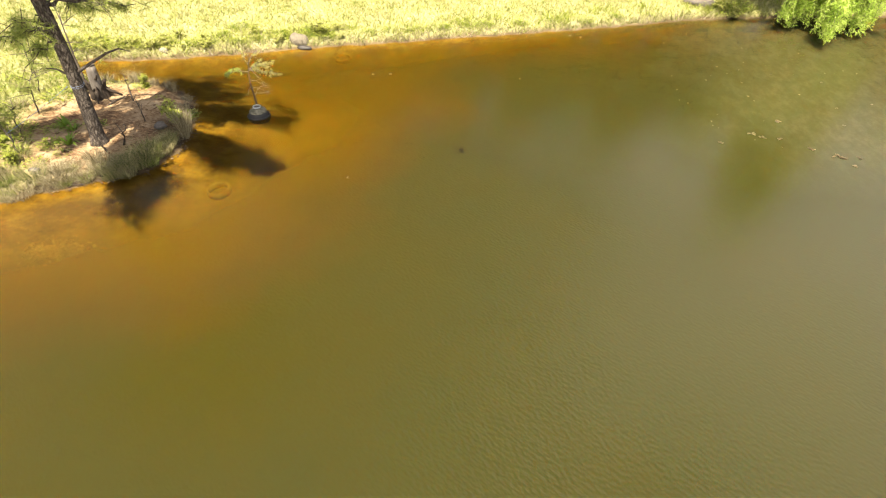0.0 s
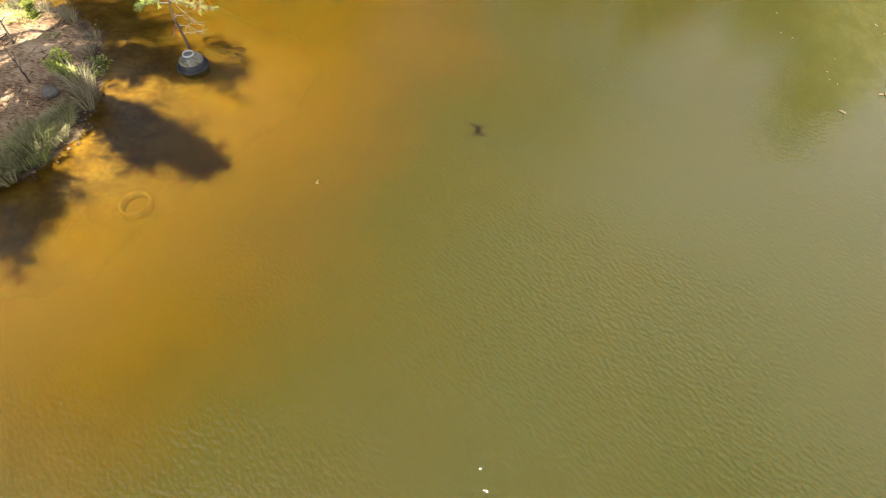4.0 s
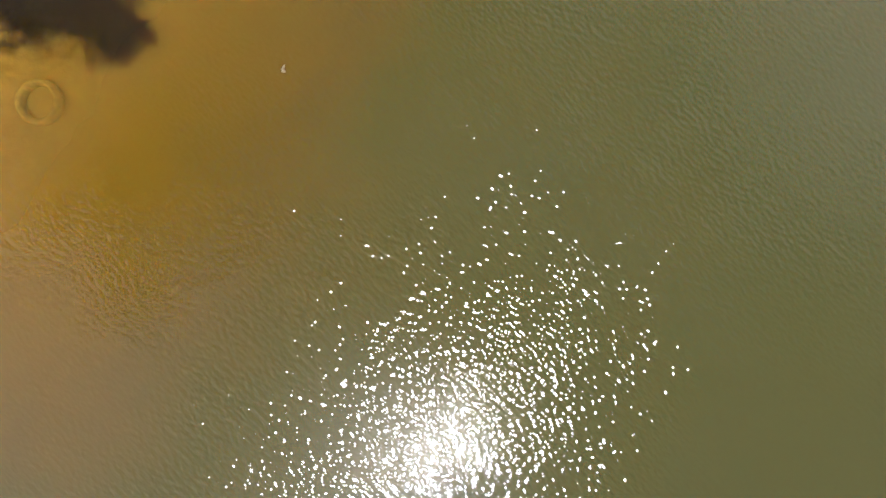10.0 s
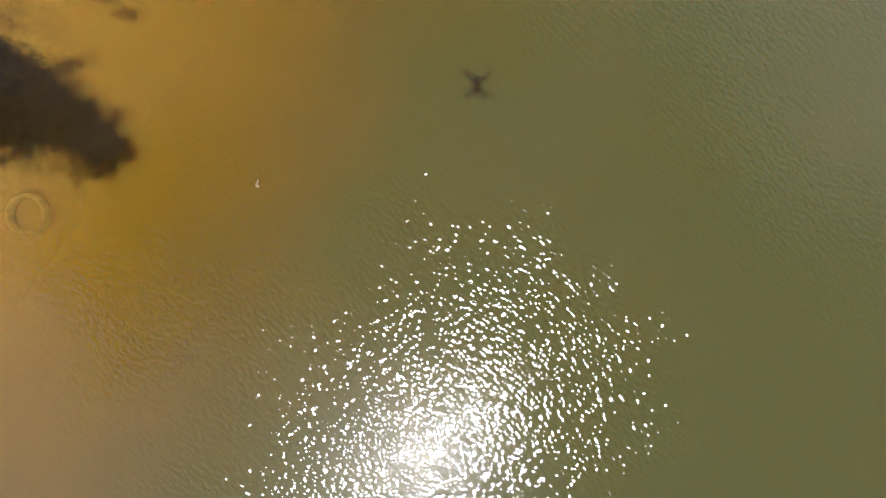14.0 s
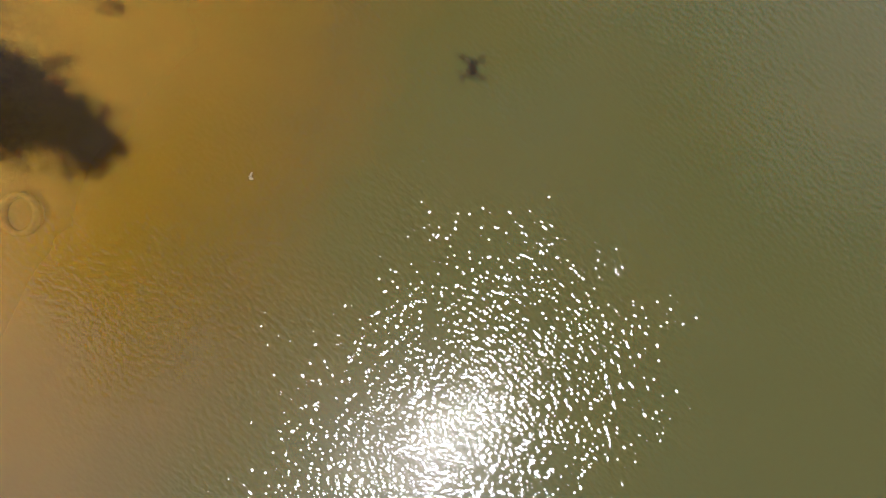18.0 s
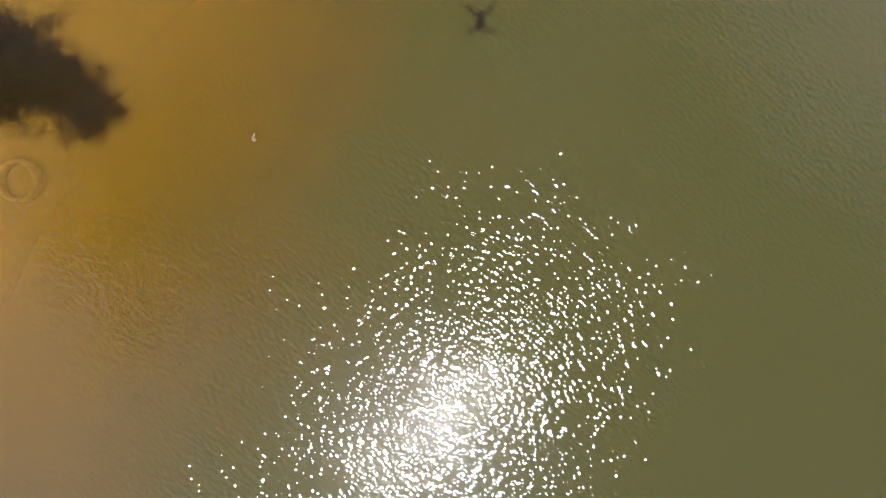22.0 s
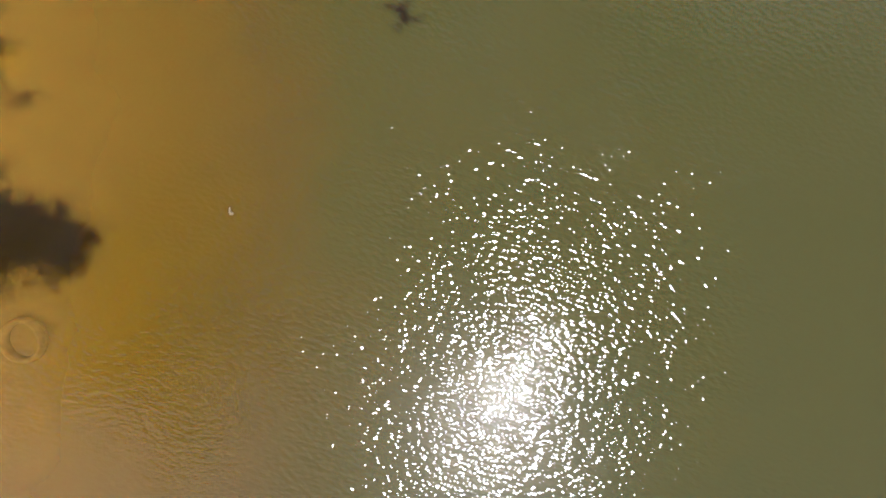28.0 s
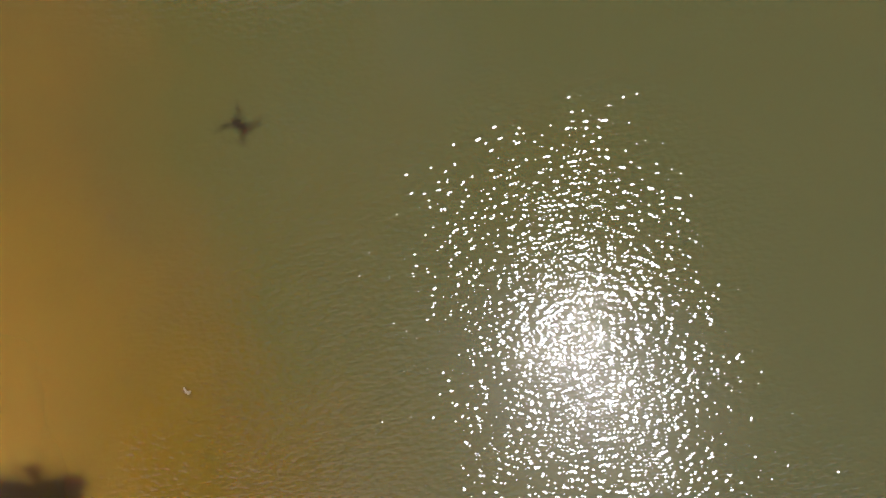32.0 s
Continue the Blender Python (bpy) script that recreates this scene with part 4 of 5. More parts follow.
def strap_plant(at, seed, size):
    rw = random.Random(seed)
    t = thing("strap_leaved_plant", at, "bright green strap-leaved plant beside the pine", "plant", "strap-leaved plants on the spit")
    for i in range(26):
        a = rw.uniform(0, 2 * math.pi)
        b = Soup()
        l, w = size * rw.uniform(0.6, 1.1), 0.022
        out, side = Vector((math.cos(a), math.sin(a), 0)), Vector((-math.sin(a), math.cos(a), 0))
        reach = rw.uniform(0.4, 1.0)
        for u in (0.0, 0.3, 0.6, 0.85, 1.0):
            c = out * (0.05 + l * reach * u) + Vector((0, 0, l * (1.5 * u - 1.25 * u * u * reach) - 0.03))
            k = w * (0.6 + 1.2 * u * (1 - u) * 2) * (1 - 0.9 * max(0, u - 0.8) / 0.2)
            b.v += [c - side * k, c + Vector((0, 0, -0.006)), c + side * k]
        for q in range(4):
            o = 3 * q
            b.f += [(o, o + 1, o + 4, o + 3), (o + 1, o + 2, o + 5, o + 4)]
        part("leaf", b.mesh("leaf", M_STRAP, True), t)
    return t


strap_plant((-12.31, 12.05, ground_z(-12.31, 12.05)), 5, 0.42)
strap_plant((-13.1, 13.0, ground_z(-13.1, 13.0)), 6, 0.40)
strap_plant((-12.75, 12.85, ground_z(-12.75, 12.85)), 7, 0.30)
shrub((-10.35, 14.4, ground_z(-10.35, 14.4)), "fresh green leafy shrub beside the straw tussock", 0.62, 3, M_WEED, 0.085, "shrubs on the spit")
shrub((-10.05, 14.1, ground_z(-10.05, 14.1)), "fresh green leafy shrub beside the straw tussock", 0.5, 4, M_WEED, 0.08, "shrubs on the spit")
shrub((-12.5, 16.35, ground_z(-12.5, 16.35)), "small green leafy shrub behind the stump", 0.42, 9, M_WEED, 0.075, "shrubs on the spit")
for i, (x, y, size) in enumerate(((-13.84, 11.3, 0.5), (-14.3, 11.9, 0.6), (-13.4, 10.4, 0.45), (-14.6, 10.9, 0.6), (-15.4, 12.9, 0.6), (-13.2, 10.9, 0.4), (-14.1, 10.0, 0.45))):
    shrub((x, y, ground_z(x, y)), "yellow-green leafy shrub in the rough grass", size, 15 + i, M_WEED, 0.08, "shrubs on the spit")
bank_shrubs = [shrub((0, 0, 0), "yellow-green leafy shrub on the far bank", 0.6, 33, M_SHRUB, 0.11, "shrubs on the far bank"),
               shrub((0.5, 0, 0), "green leafy shrub on the far bank", 0.55, 34, M_SHRUB, 0.10, "shrubs on the far bank")]
bank = [(-19.0, 18.6), (-16.8, 18.9), (-15.1, 19.4), (-13.5, 19.8), (-10.5, 21.25), (-7.25, 22.7)]
spots = []
for (x0, y0), (x1, y1) in zip(bank, bank[1:]):
    for _ in range(8):
        u, up = rnd.random(), abs(rnd.gauss(0, 0.6))
        spots.append((x0 + (x1 - x0) * u - 0.4 * up, y0 + (y1 - y0) * u + 0.9 * up, rnd.uniform(0.3, 0.8)))
spots += [(-8.15, 22.7, 1.0), (-8.4, 22.9, 1.0), (9.9, 30.2, 1.0), (10.6, 30.0, 1.1), (10.2, 30.5, 1.2)]
spots = [p for p in spots if math.hypot(p[0] + 8.95, p[1] - 21.98) > 0.85]
for i, (x, y, size) in enumerate(spots):
    m = pose(x, y, ground_z(x, y), 0, 0, rnd.uniform(0, 360)) @ Matrix.Diagonal((size, size, size * 0.8, 1))
    if i < 2:
        bank_shrubs[i].matrix_world = m
    else:
        copy_thing(bank_shrubs[1 if i % 4 == 3 else 0], m @ Matrix.Diagonal([1 / v for v in bank_shrubs[1 if i % 4 == 3 else 0].scale] + [1]))


# ---- sticks, shoots and cord on the spit ----
def shoot(at, top, r, label, leaves=0):
    rs = random.Random(int(abs(at[0]) * 100))
    t = thing("shoot", at, label, "shoot", "bare shoots on the spit")
    s = Soup()
    path = wander((0, 0, -0.05), top, 5, 0.05, rs)
    s.ring_tube(path, [r * (1 - 0.14 * i) for i in range(6)], 6)
    part("stem", s.mesh("stem", M_DEADWOOD, True), t)
    for i in (2, 3, 4, 5) + ((2, 3, 3, 4, 4, 5, 5, 5) if leaves else ()):
        w = Soup()
        far = 0.38 if leaves else 0.2
        e = path[i] + Vector((rs.gauss(0, far), rs.gauss(0, far), rs.uniform(0.02, 0.3)))
        w.ring_tube([path[i], path[i].lerp(e, 0.5) + Vector((0, 0, 0.03)), e], [r * 0.4, r * 0.3, r * 0.15], 5)
        tw = part("twig", w.mesh("twig", M_DEADWOOD), t)
        if leaves:
            g = Soup()
            for _ in range(leaves):
                needle_tuft(g, e + Vector((rs.gauss(0, 0.1), rs.gauss(0, 0.1), rs.gauss(0, 0.08))), rs, 12, 0.15, 0.011, 0.1)
            part("needles", g.mesh("needles", M_NEEDLE_LIGHT), tw)


shoot((-12.2, 15.1, 0.33), (-0.25, 0.3, 0.75), 0.03, "bare leaning stick on the clay spit")
shoot((-11.0, 13.9, 0.33), (-0.2, 0.15, 0.65), 0.025, "short bare shoot on the clay spit")
shoot((-10.75, 12.4, 0.33), (0.25, 0.1, 0.6), 0.035, "forked dead shoot beside the pine")
shoot((-11.0, 11.95, 0.33), (-0.2, -0.05, 0.62), 0.032, "forked dead shoot beside the pine")
shoot((-13.4, 11.35, 0.3), (-0.3, 0.1, 1.0), 0.035, "bare leaning stick in the grass")
shoot((-14.3, 15.6, 0.33), (-0.4, 0.5, 2.6), 0.046, "thin leaning pine shoot with sparse needles beside the stump", 3)
for x, y, h in ((-14.6, 13.6, 1.1), (-15.6, 14.9, 1.3), (-14.2, 12.3, 0.8), (-15.3, 11.9, 1.0), (-16.6, 13.6, 1.2), (-15.1, 16.2, 1.1), (-17.2, 16.4, 1.3), (-14.2, 10.6, 0.8)):
    shoot((x, y, ground_z(x, y)), (0.15, 0.1, h), 0.028, "airy yellow-green pine seedling in the rough grass", 4)
shoot((-12.9, 14.4, 0.33), (0.5, 0.9, 0.12), 0.035, "fallen dead branch on the clay")

s = Soup()
line = wander((-11.72, 12.35, 2.1), (-14.5, 11.6, 0.36), 12, 0.0, rnd, -0.04)
s.ring_tube(line, [0.006] * 13, 5)
tagged(new("cord", s.mesh("cord", M_CORD)), "pale cord stretched from the pine down to a peg", "cord")
stake = Soup()
stake.ring_tube([(0.03, 0, -0.25), (0.0, 0, 0.05), (-0.04, 0.0, 0.2)], [0.025, 0.024, 0.022], 8)
stake_ob = new("peg", stake.mesh("stake", M_DEADWOOD, True))
stake_ob.location = (-14.5, 11.6, ground_z(-14.5, 11.6))
tagged(stake_ob, "short weathered wooden peg in the grass", "peg")


# ---- willow over the far shore ----
def willow(at, label, shapes, seed, crown, leaf_len=0.13):
    rw = random.Random(seed)
    t = thing("willow_tree", at, label, "tree")
    base = Vector(at)
    trunk = Soup()
    trunk.ring_tube([(0, 0, -0.3), (0, 0, 0.4), (0.05, -0.15, 1.5), (-0.05, -0.4, 3.0), (-0.2, -0.6, 4.6), (0.0, -0.5, 8.0), (0.2, -0.3, 11.5), (0.3, -0.3, 14.2)], [0.46, 0.36, 0.31, 0.28, 0.24, 0.19, 0.12, 0.04], 12, True, 0.06, rw)
    part("trunk", trunk.mesh("trunk", M_BARK, True), t)
    for tip, drop, strands, spread in shapes:
        wood, green = Soup(), Soup()
        end = Vector(tip) - base
        path = wander((-0.05, -0.3, 2.4 + rw.uniform(-0.4, 0.8)), end, 6, 0.15, rw, 0.7)
        wood.ring_tube(path, [0.10, 0.085, 0.07, 0.055, 0.04, 0.025, 0.012], 7)
        for _ in range(strands):
            u = rw.uniform(0.35, 1.0)
            i = min(5, int(u * 6))
            root = path[i].lerp(path[i + 1], u * 6 - i)
            reach = Vector((rw.gauss(0, spread), rw.gauss(0, spread), 0))
            length = drop * rw.uniform(0.45, 1.1)
            low = max(root.z - length, 0.12 + rw.uniform(0, 0.6) - base.z)
            pts = [root, root + reach * 0.6 + Vector((0, 0, 0.12)), root + reach + Vector((0, 0, (low - root.z) * 0.5)), Vector((root.x + reach.x * 1.1, root.y + reach.y * 1.1, low))]
            wood.ring_tube(pts, [0.014, 0.011, 0.008, 0.004], 4)
            n = int(120 * (length + spread))
            for _ in range(n):
                q = rw.random() * 2.999
                j = int(q)
                p = pts[j].lerp(pts[j + 1], q - j) + Vector((rw.gauss(0, 0.075), rw.gauss(0, 0.075), rw.gauss(0, 0.05)))
                way = Vector((rw.gauss(0, 0.8), rw.gauss(0, 0.8), -0.5 + rw.gauss(0, 0.5))).normalized()
                side = way.cross(Vector((rw.gauss(0, 1), rw.gauss(0, 1), 0.4))).normalized()
                green.leaf(p, way, side, leaf_len * rw.uniform(0.7, 1.5), leaf_len * 0.3)
        b = part("limb", wood.mesh("limb", M_BARK), t)
        part("leaves", green.mesh("leaves", M_WILLOW), b)
    # upper crown, in broad leafy clumps
    for tip, z0 in crown:
        wood, green = Soup(), Soup()
        end = Vector(tip) - base
        path = wander((0.05, -0.4, z0 - 1.2), end, 5, 0.15, rw, 0.3)
        wood.ring_tube(path, [0.09, 0.075, 0.06, 0.045, 0.03, 0.012], 7)
        for _ in range(26):
            u = rw.uniform(0.4, 1.0)
            i = min(4, int(u * 5))
            c = path[i].lerp(path[i + 1], u * 5 - i)
            tip2 = c + Vector((rw.gauss(0, 0.7), rw.gauss(0, 0.7), rw.gauss(0, 0.55)))
            wood.ring_tube([c, c.lerp(tip2, 0.5) + Vector((0, 0, 0.08)), tip2], [0.018, 0.012, 0.006], 4)
            for _ in range(60):
                p = c.lerp(tip2, rw.uniform(0.3, 1.1)) + Vector((rw.gauss(0, 0.22), rw.gauss(0, 0.22), rw.gauss(0, 0.2)))
                way = Vector((rw.gauss(0, 0.8), rw.gauss(0, 0.8), -0.4 + rw.gauss(0, 0.5))).normalized()
                side = way.cross(Vector((rw.gauss(0, 1), rw.gauss(0, 1), 0.4))).normalized()
                green.leaf(p, way, side, leaf_len * rw.uniform(1.3, 2.2), leaf_len * 0.75)
        b = part("limb", wood.mesh("limb", M_BARK), t)
        part("leaves", green.mesh("leaves", M_WILLOW), b)
    return t


willow((15.2, 32.6, 0.35), "broad willow with bright green drooping leaves over the water",
       [((12.9, 28.4, 2.0), 2.2, 46, 0.28), ((13.6, 26.5, 1.7), 1.6, 80, 0.24), ((15.9, 28.3, 1.9), 1.6, 46, 0.2), ((12.4, 28.2, 1.7), 1.4, 50, 0.2), ((14.7, 28.0, 1.8), 1.6, 40, 0.2), ((14.0, 28.0, 2.3), 2.3, 50, 0.32), ((15.3, 27.9, 2.0), 2.0, 36, 0.3),
        ((13.4, 29.6, 3.0), 2.6, 40, 0.5), ((16.6, 28.6, 2.4), 2.2, 34, 0.4), ((15.0, 30.0, 4.2), 2.4, 34, 0.8), ((17.4, 31.0, 5.0), 2.4, 30, 1.0),
        # high limbs out of view, most of them added to shade the bank
        ((9.9, 28.0, 6.2), 1.0, 46, 0.9), ((8.9, 29.2, 6.8), 0.9, 40, 0.8), ((11.6, 29.0, 4.8), 2.0, 34, 0.8), ((12.8, 28.4, 6.0), 2.0, 34, 0.9), ((10.8, 30.2, 4.2), 1.6, 26, 0.6), ((15.5, 34.5, 5.4), 2.6, 26, 1.1)], 61,
       [((13.2, 31.6, 8.4), 6.4), ((18.0, 31.8, 8.6), 6.6), ((15.4, 30.2, 9.4), 7.0), ((13.4, 32.2, 11.0), 8.6), ((17.8, 32.6, 11.0), 8.8), ((15.0, 31.0, 12.4), 9.6),
        ((16.4, 33.6, 12.2), 9.8), ((14.2, 32.6, 13.8), 11.4), ((16.6, 32.2, 13.8), 11.6), ((15.5, 32.4, 15.0), 12.6), ((15.0, 34.6, 9.6), 7.2)])


# ---- woods behind the lawn, mirrored in the pond ----
def woods(name, label, centres, seed):
    g = np.random.default_rng(seed)
    blocks = []
    for x, y, h, r in centres:
        n = int(76 * h)
        z0 = ground_z(x, y)
        u = g.normal(0, 1, (n, 3))
        u /= np.linalg.norm(u, axis=1)[:, None]
        rad = g.uniform(0.35, 1.0, n) ** 0.5 * (1 + 0.25 * np.sin(u[:, 0] * 5 + x) * np.cos(u[:, 2] * 4 + y))
        c = np.array([x, y, z0 + h * 0.56]) + u * rad[:, None] * np.array([r, r, h * 0.44])
        a = g.normal(0, 1, (n, 3))
        a /= np.linalg.norm(a, axis=1)[:, None]
        b = np.cross(a, g.normal(0, 1, (n, 3)))
        b /= np.linalg.norm(b, axis=1)[:, None]
        k = g.uniform(0.3, 0.65, n)[:, None]
        blocks.append(np.stack([c - a * k, c + b * k * 0.6, c + a * k, c - b * k * 0.6], 1))
        trunk = np.array([[[-0.2, 0, -0.3], [0.2, 0, -0.3], [0.12, 0, h * 0.5], [-0.12, 0, h * 0.5]], [[0, -0.2, -0.3], [0, 0.2, -0.3], [0, 0.12, h * 0.5], [0, -0.12, h * 0.5]]])
        blocks.append(trunk + np.array([x, y, z0]))
    v = np.concatenate(blocks).reshape(-1, 3)
    me = bpy.data.meshes.new(name)
    me.from_pydata(v.tolist(), [], np.arange(len(v)).reshape(-1, 4).tolist())
    me.materials.append(M_WOODS)
    return tagged(new(name, me), label, "woods", kind="stuff")


rw = random.Random(88)
belt = []
for i in range(34):
    x = -52 + i * 3.1 + rw.uniform(-1, 1)
    # unseen crowns, raised in the north-west to darken the reflection by the spit
    belt.append((x, 38.5 + 0.12 * max(x - 8, 0) + 3.0 * min(max(-x, 0) / 12, 1) - 0.45 * max(-x - 14, 0) + rw.uniform(-1.0, 2.0), rw.uniform(9.5, 13.5) * (1.0 + 0.75 * math.exp(-(((x + 21.0) / 11.0) ** 4))), rw.uniform(2.0, 3.0)))
# low unseen trees added to keep a streak of sky out of the reflection
belt += [(20.6, 38.4, 7.5, 1.9), (22.6, 38.6, 7.0, 2.0), (24.6, 39.4, 7.8, 2.1), (18.4, 38.0, 6.5, 1.8)]
woods("woods", "dark green belt of trees behind the lawn, mirrored in the pond", belt, 89)


# ---- things afloat ----
def floating_leaf(x, y, size, turn, seed, label="dry curled leaf floating on the pond", bits=3):
    rf = random.Random(seed)
    s = Soup()
    for i in range(bits):
        a = rf.uniform(0, 2 * math.pi)
        c = Vector((rf.gauss(0, 0.3), rf.gauss(0, 0.18), 0)) * size
        way = Vector((math.cos(a), math.sin(a), 0))
        side = Vector((-way.y, way.x, 0))
        l, w = size * rf.uniform(0.5, 1.0), size * rf.uniform(0.10, 0.22)
        o = len(s.v)
        n = 6
        for j in range(n + 1):
            u = j / n
            half = w * math.sin(math.pi * (0.06 + 0.88 * u)) ** 0.7
            mid = c + way * (u - 0.5) * l
            s.v += [mid + side * half + Vector((0, 0, 0.012 + size * 0.05)), mid + Vector((0, 0, -0.004)), mid - side * half + Vector((0, 0, 0.008 + size * 0.06))]
        for j in range(n):
            q = o + 3 * j
            s.f += [(q, q + 1, q + 4, q + 3), (q + 1, q + 2, q + 5, q + 4)]
    ob = new("floating_leaf", s.mesh("floating_leaf", M_DRYLEAF, True))
    ob.matrix_world = pose(x, y, 0.004, 0, 0, turn)
    tagged(ob, label, "leaf", "leaves floating on the pond")


FLOATING = ((-3.74, 12.42, 0.2), (9.75, 18.75, 0.36), (8.72, 17.65, 0.32), (8.92, 17.47, 0.28), (9.49, 17.48, 0.24), (10.3, 16.95, 0.3), (11.0, 16.66, 0.34),
            (11.15, 16.56, 0.32), (11.63, 16.69, 0.22), (11.28, 16.08, 0.26), (7.51, 16.81, 0.2), (7.46, 18.26, 0.12), (-5.01, 19.67, 0.2), (-4.36, 19.81, 0.22),
            (0.71, 20.46, 0.16), (2.6, 25.7, 0.3), (3.1, 25.6, 0.26), (12.2, 20.3, 0.14), (11.2, 21.2, 0.12), (9.2, 20.6, 0.14), (13.1, 18.2, 0.16), (12.4, 22.6, 0.16),
            (7.9, 21.9, 0.16), (8.6, 23.4, 0.14), (10.6, 23.0, 0.14), (12.0, 18.9, 0.12), (6.9, 19.6, 0.1), (13.6, 20.9, 0.14))
for i, (x, y, size) in enumerate(FLOATING):
    floating_leaf(x, y, size * 0.6, rnd.uniform(0, 360), 70 + i, bits=2 if size < 0.2 else 4)


for i in range(34):
    x, y = rnd.uniform(6.5, 15.0), rnd.uniform(16.5, 28.0)
    if ground_z(x, y) < -0.1:
        floating_leaf(x, y, rnd.uniform(0.035, 0.08), rnd.uniform(0, 360), 300 + i, "tiny scrap of dry leaf floating on the pond", 1)


# ---- lawn on the far bank and turf on the spit ----
def lawn(name, count, box, keep, high, width, material, label, seed):
    g = np.random.default_rng(seed)
    X = g.uniform(box[0], box[1], count)
    Y = g.uniform(box[2], box[3], count)
    Z, S = height(X, Y)
    ok = keep(X, Y, S, g.random(count))
    X, Y, Z, S = X[ok], Y[ok], Z[ok], S[ok]
    n = len(X)
    h = high * g.uniform(0.45, 1.2, n) * (1 + 0.5 * np.exp(-S / 0.8))
    a = g.uniform(0, 2 * math.pi, n)
    w = width * g.uniform(0.6, 1.3, n)
    lx, ly = g.normal(0, 0.85, n) * h, g.normal(0, 0.85, n) * h
    v = np.zeros((n, 3, 3))
    v[:, 0] = np.stack([X - np.cos(a) * w / 2, Y - np.sin(a) * w / 2, Z - 0.02], -1)
    v[:, 1] = np.stack([X + np.cos(a) * w / 2, Y + np.sin(a) * w / 2, Z - 0.02], -1)
    v[:, 2] = np.stack([X + lx, Y + ly, Z + h], -1)
    me = bpy.data.meshes.new(name)
    me.from_pydata(v.reshape(-1, 3).tolist(), [], np.arange(n * 3).reshape(-1, 3).tolist())
    me.materials.append(material)
    return tagged(new(name, me), label, "grass", kind="stuff")


def clumpy(X, Y, share, r):
    return r < share * (0.55 + 0.45 * np.clip(0.5 + wobble(X * 0.7, Y * 0.7), 0, 1))


lawn("lawn", 330000, (-30, 24, 17, 40), lambda X, Y, S, r: (S > 0.04) & (island_mask(X, Y) < 0.3) & (Y > 18.0) & clumpy(X, Y, 1.0, r),
     0.18, 0.034, M_LAWN, "sunlit yellow-green mown lawn on the far bank", 91)
lawn("turf", 60000, (-28, -12, 5, 19), lambda X, Y, S, r: (S > 0.15) & (island_mask(X, Y) < 0.45) & clumpy(X, Y, 1.0, r),
     0.2, 0.03, M_LAWN, "rough straw and green grass behind the spit", 92)
lawn("reed_fringe", 80000, (-18, 11, 17, 33), lambda X, Y, S, r: (S > 0.0) & (S < 0.45) & (Y > 18.6) & clumpy(X, Y, 1.0, r),
     0.22, 0.025, M_STRAW, "bleached grass fringe along the waterline", 93)


lawn("shore_weeds", 90000, (-20, 14, 18, 34), lambda X, Y, S, r: (S > 0.35) & (S < 1.7) & (r < np.clip(wobble(X * 1.1 + 2, Y * 1.1) * 1.4, 0, 0.9)),
     0.26, 0.05, M_WEED, "bright green weeds in patches above the waterline", 94)


# ---- pine straw and leaf litter on the spit ----
def litter(name, count, box, keep, length, width, material, label, seed, lift=0.008):
    g = np.random.default_rng(seed)
    X = g.uniform(box[0], box[1], count)
    Y = g.uniform(box[2], box[3], count)
    Z, S = height(X, Y)
    ok = keep(X, Y, S, g.random(count))
    X, Y, Z = X[ok], Y[ok], np.maximum(Z[ok], 0.0)
    n = len(X)
    a = g.uniform(0, 2 * math.pi, n)
    l = length * g.uniform(0.5, 1.3, n) / 2
    w = width * g.uniform(0.7, 1.3, n) / 2
    v = np.zeros((n, 4, 3))
    for i, (p, q) in enumerate(((-1, -1), (1, -1), (1, 1), (-1, 1))):
        v[:, i] = np.stack([X + np.cos(a) * l * p - np.sin(a) * w * q, Y + np.sin(a) * l * p + np.cos(a) * w * q,
                            Z + lift + g.uniform(0, 0.03, n)], -1)
    me = bpy.data.meshes.new(name)
    me.from_pydata(v.reshape(-1, 3).tolist(), [], np.arange(n * 4).reshape(-1, 4).tolist())
    me.materials.append(material)
    return tagged(new(name, me), label, "litter", kind="stuff")


litter("pine_straw", 3600, (-16, -9, 9, 17.5), lambda X, Y, S, r: (S > 0.1) & (island_mask(X, Y) > 0.25) & clumpy(X, Y, 0.8, r), 0.19, 0.009,
       M_PINESTRAW, "reddish fallen pine straw on the clay spit", 97)
litter("dead_twigs", 2600, (-16, -9, 8, 17.5), lambda X, Y, S, r: (S > -0.2) & (S < 0.4) & clumpy(X * 2, Y * 2, 0.8, r), 0.34, 0.013,
       M_DEADWOOD, "dead brown twigs and roots along the waterline of the spit", 99, 0.03)
litter("leaf_litter", 5200, (-16, -9, 8, 17.5), lambda X, Y, S, r: (S > -0.22) & (S < 0.3) & clumpy(X * 2, Y * 2, 0.55, r), 0.07, 0.045,
       M_LITTER, "brown leaf litter along the waterline of the spit", 98)


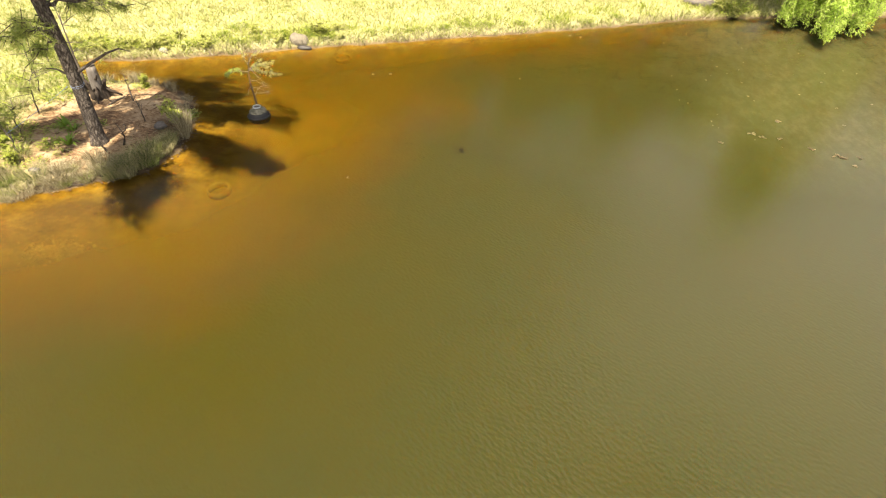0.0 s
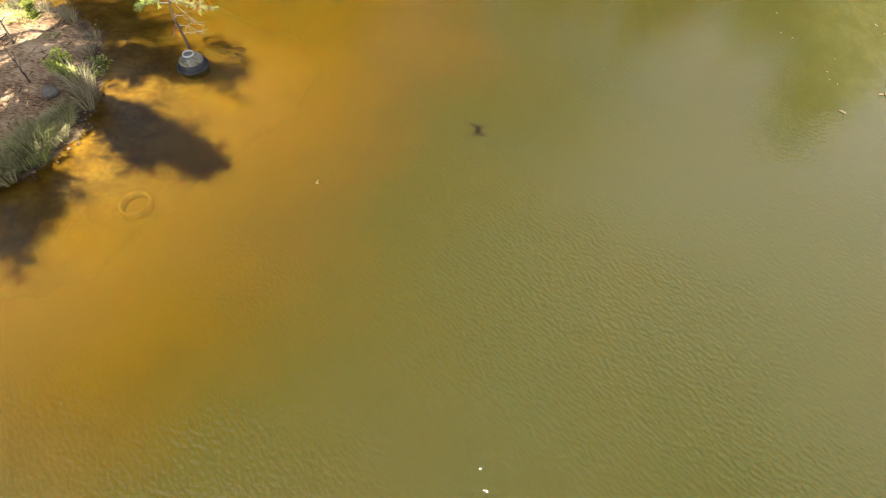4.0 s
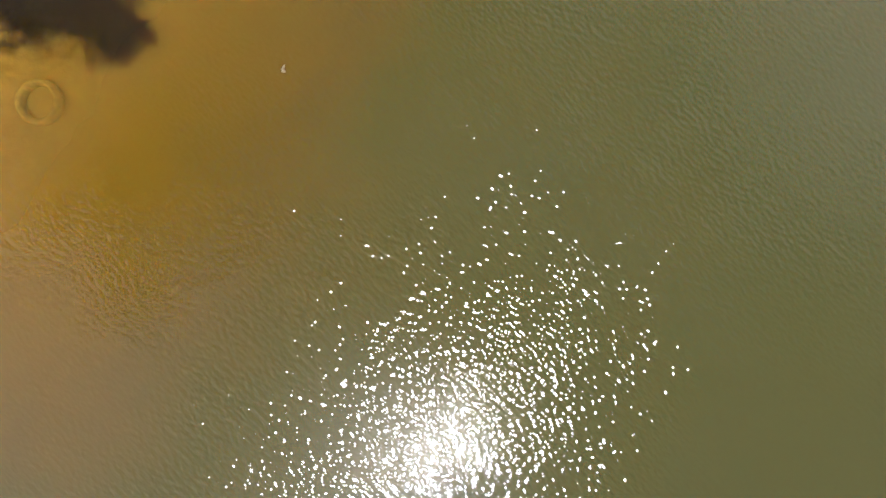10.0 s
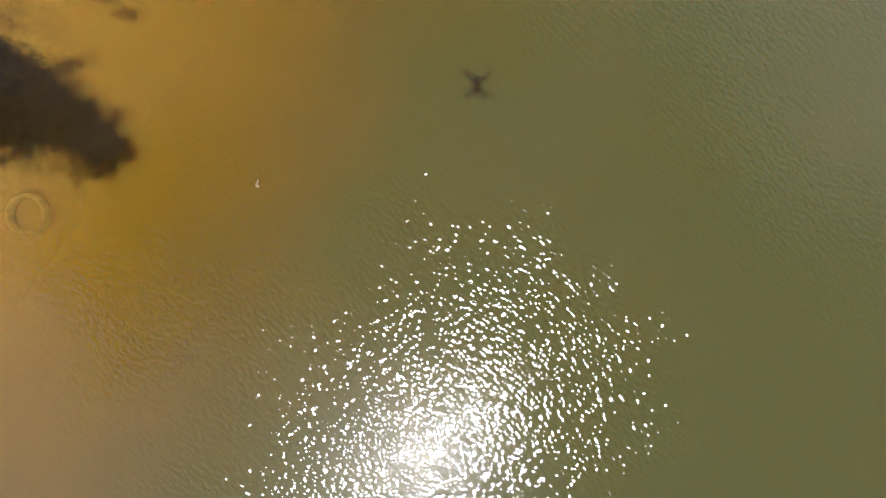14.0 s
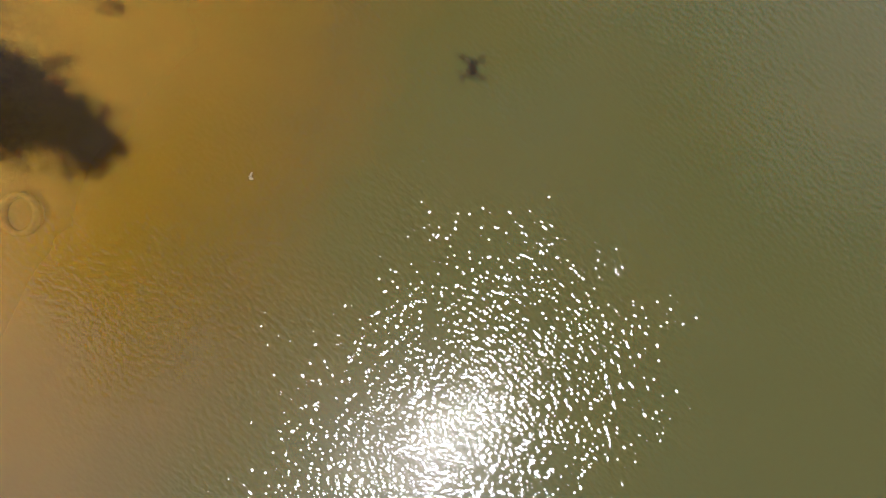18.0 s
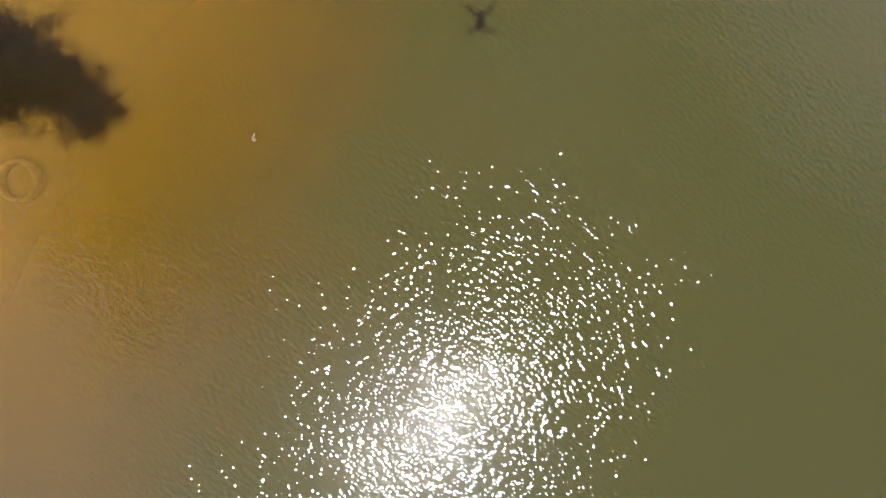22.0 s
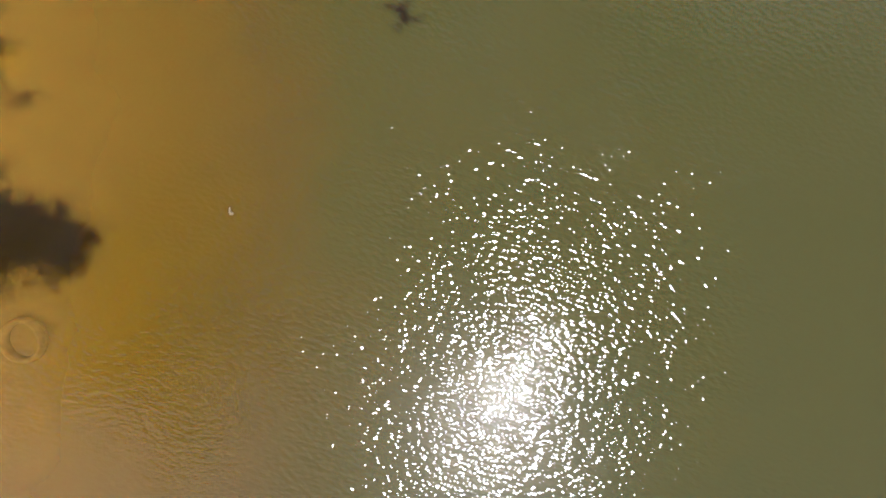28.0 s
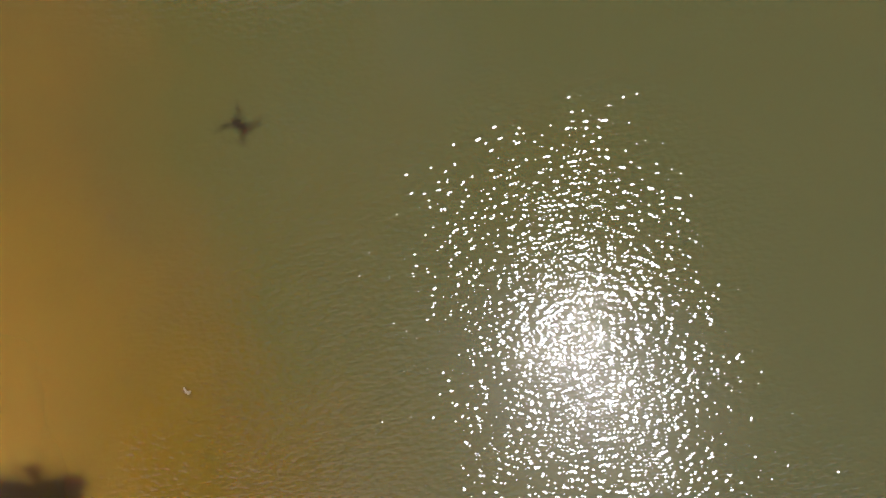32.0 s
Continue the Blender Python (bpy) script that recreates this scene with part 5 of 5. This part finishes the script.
# ---- weed in the shallow water near the willow ----
def sunk_weed():
    g = random.Random(95)
    s = Soup()
    for _ in range(420):
        x, y = g.uniform(6.5, 16), g.uniform(17, 29)
        z = min(-0.05, ground_z(x, y) + g.uniform(0.15, 0.5))
        a = g.uniform(0, 2 * math.pi)
        for _ in range(7):
            b = a + g.gauss(0, 0.6)
            way = Vector((math.cos(b), math.sin(b), g.uniform(-0.1, 0.1)))
            s.leaf(Vector((x, y, z)) + way * g.uniform(0, 0.2), way, Vector((-way.y, way.x, 0)), g.uniform(0.15, 0.5), 0.04)
    return s.mesh("water_weed", M_SUNKWEED)


tagged(new("water_weed", sunk_weed()), "olive water weed under the surface near the willow", "water weed", kind="stuff")


# ---- the quadcopter that hovers over the pond ----
def quadcopter(at, turn):
    q = thing("quadcopter", at, "small grey quadcopter drone hovering over the pond", "drone", turn=turn)
    q.scale = (1.25, 1.25, 1.25)
    s = Soup()
    s.ring_tube([(0, -0.11, 0), (0, -0.08, 0), (0, 0.07, 0), (0, 0.11, 0)], [0.025, 0.05, 0.05, 0.03], 10)
    part("body", s.mesh("body", M_GREYPLASTIC, True), q)
    for sx, sy in ((1, 1), (-1, 1), (1, -1), (-1, -1)):
        s = Soup()
        s.ring_tube([(0.03 * sx, 0.05 * sy, 0), (0.14 * sx, 0.14 * sy, 0.02)], [0.018, 0.013], 7)
        arm = part("arm", s.mesh("arm", M_GREYPLASTIC, True), q)
        s = Soup()
        s.ring_tube([(0.14 * sx, 0.14 * sy, 0.0), (0.14 * sx, 0.14 * sy, 0.05)], [0.018, 0.016], 10)
        part("motor", s.mesh("motor", M_GREYPLASTIC, True), arm)
        s = Soup()
        a = 0.8 * sx + 0.5 * sy
        for k in (0, math.pi):
            d = Vector((math.cos(a + k), math.sin(a + k), 0.0))
            s.ring_tube([Vector((0.14 * sx, 0.14 * sy, 0.055)) + d * r for r in (0.0, 0.04, 0.115)], [0.006, 0.009, 0.004], 5)
        part("propeller", s.mesh("propeller", M_GREYPLASTIC), arm)


quadcopter((-0.7, 11.25, 9.0), radians(10))
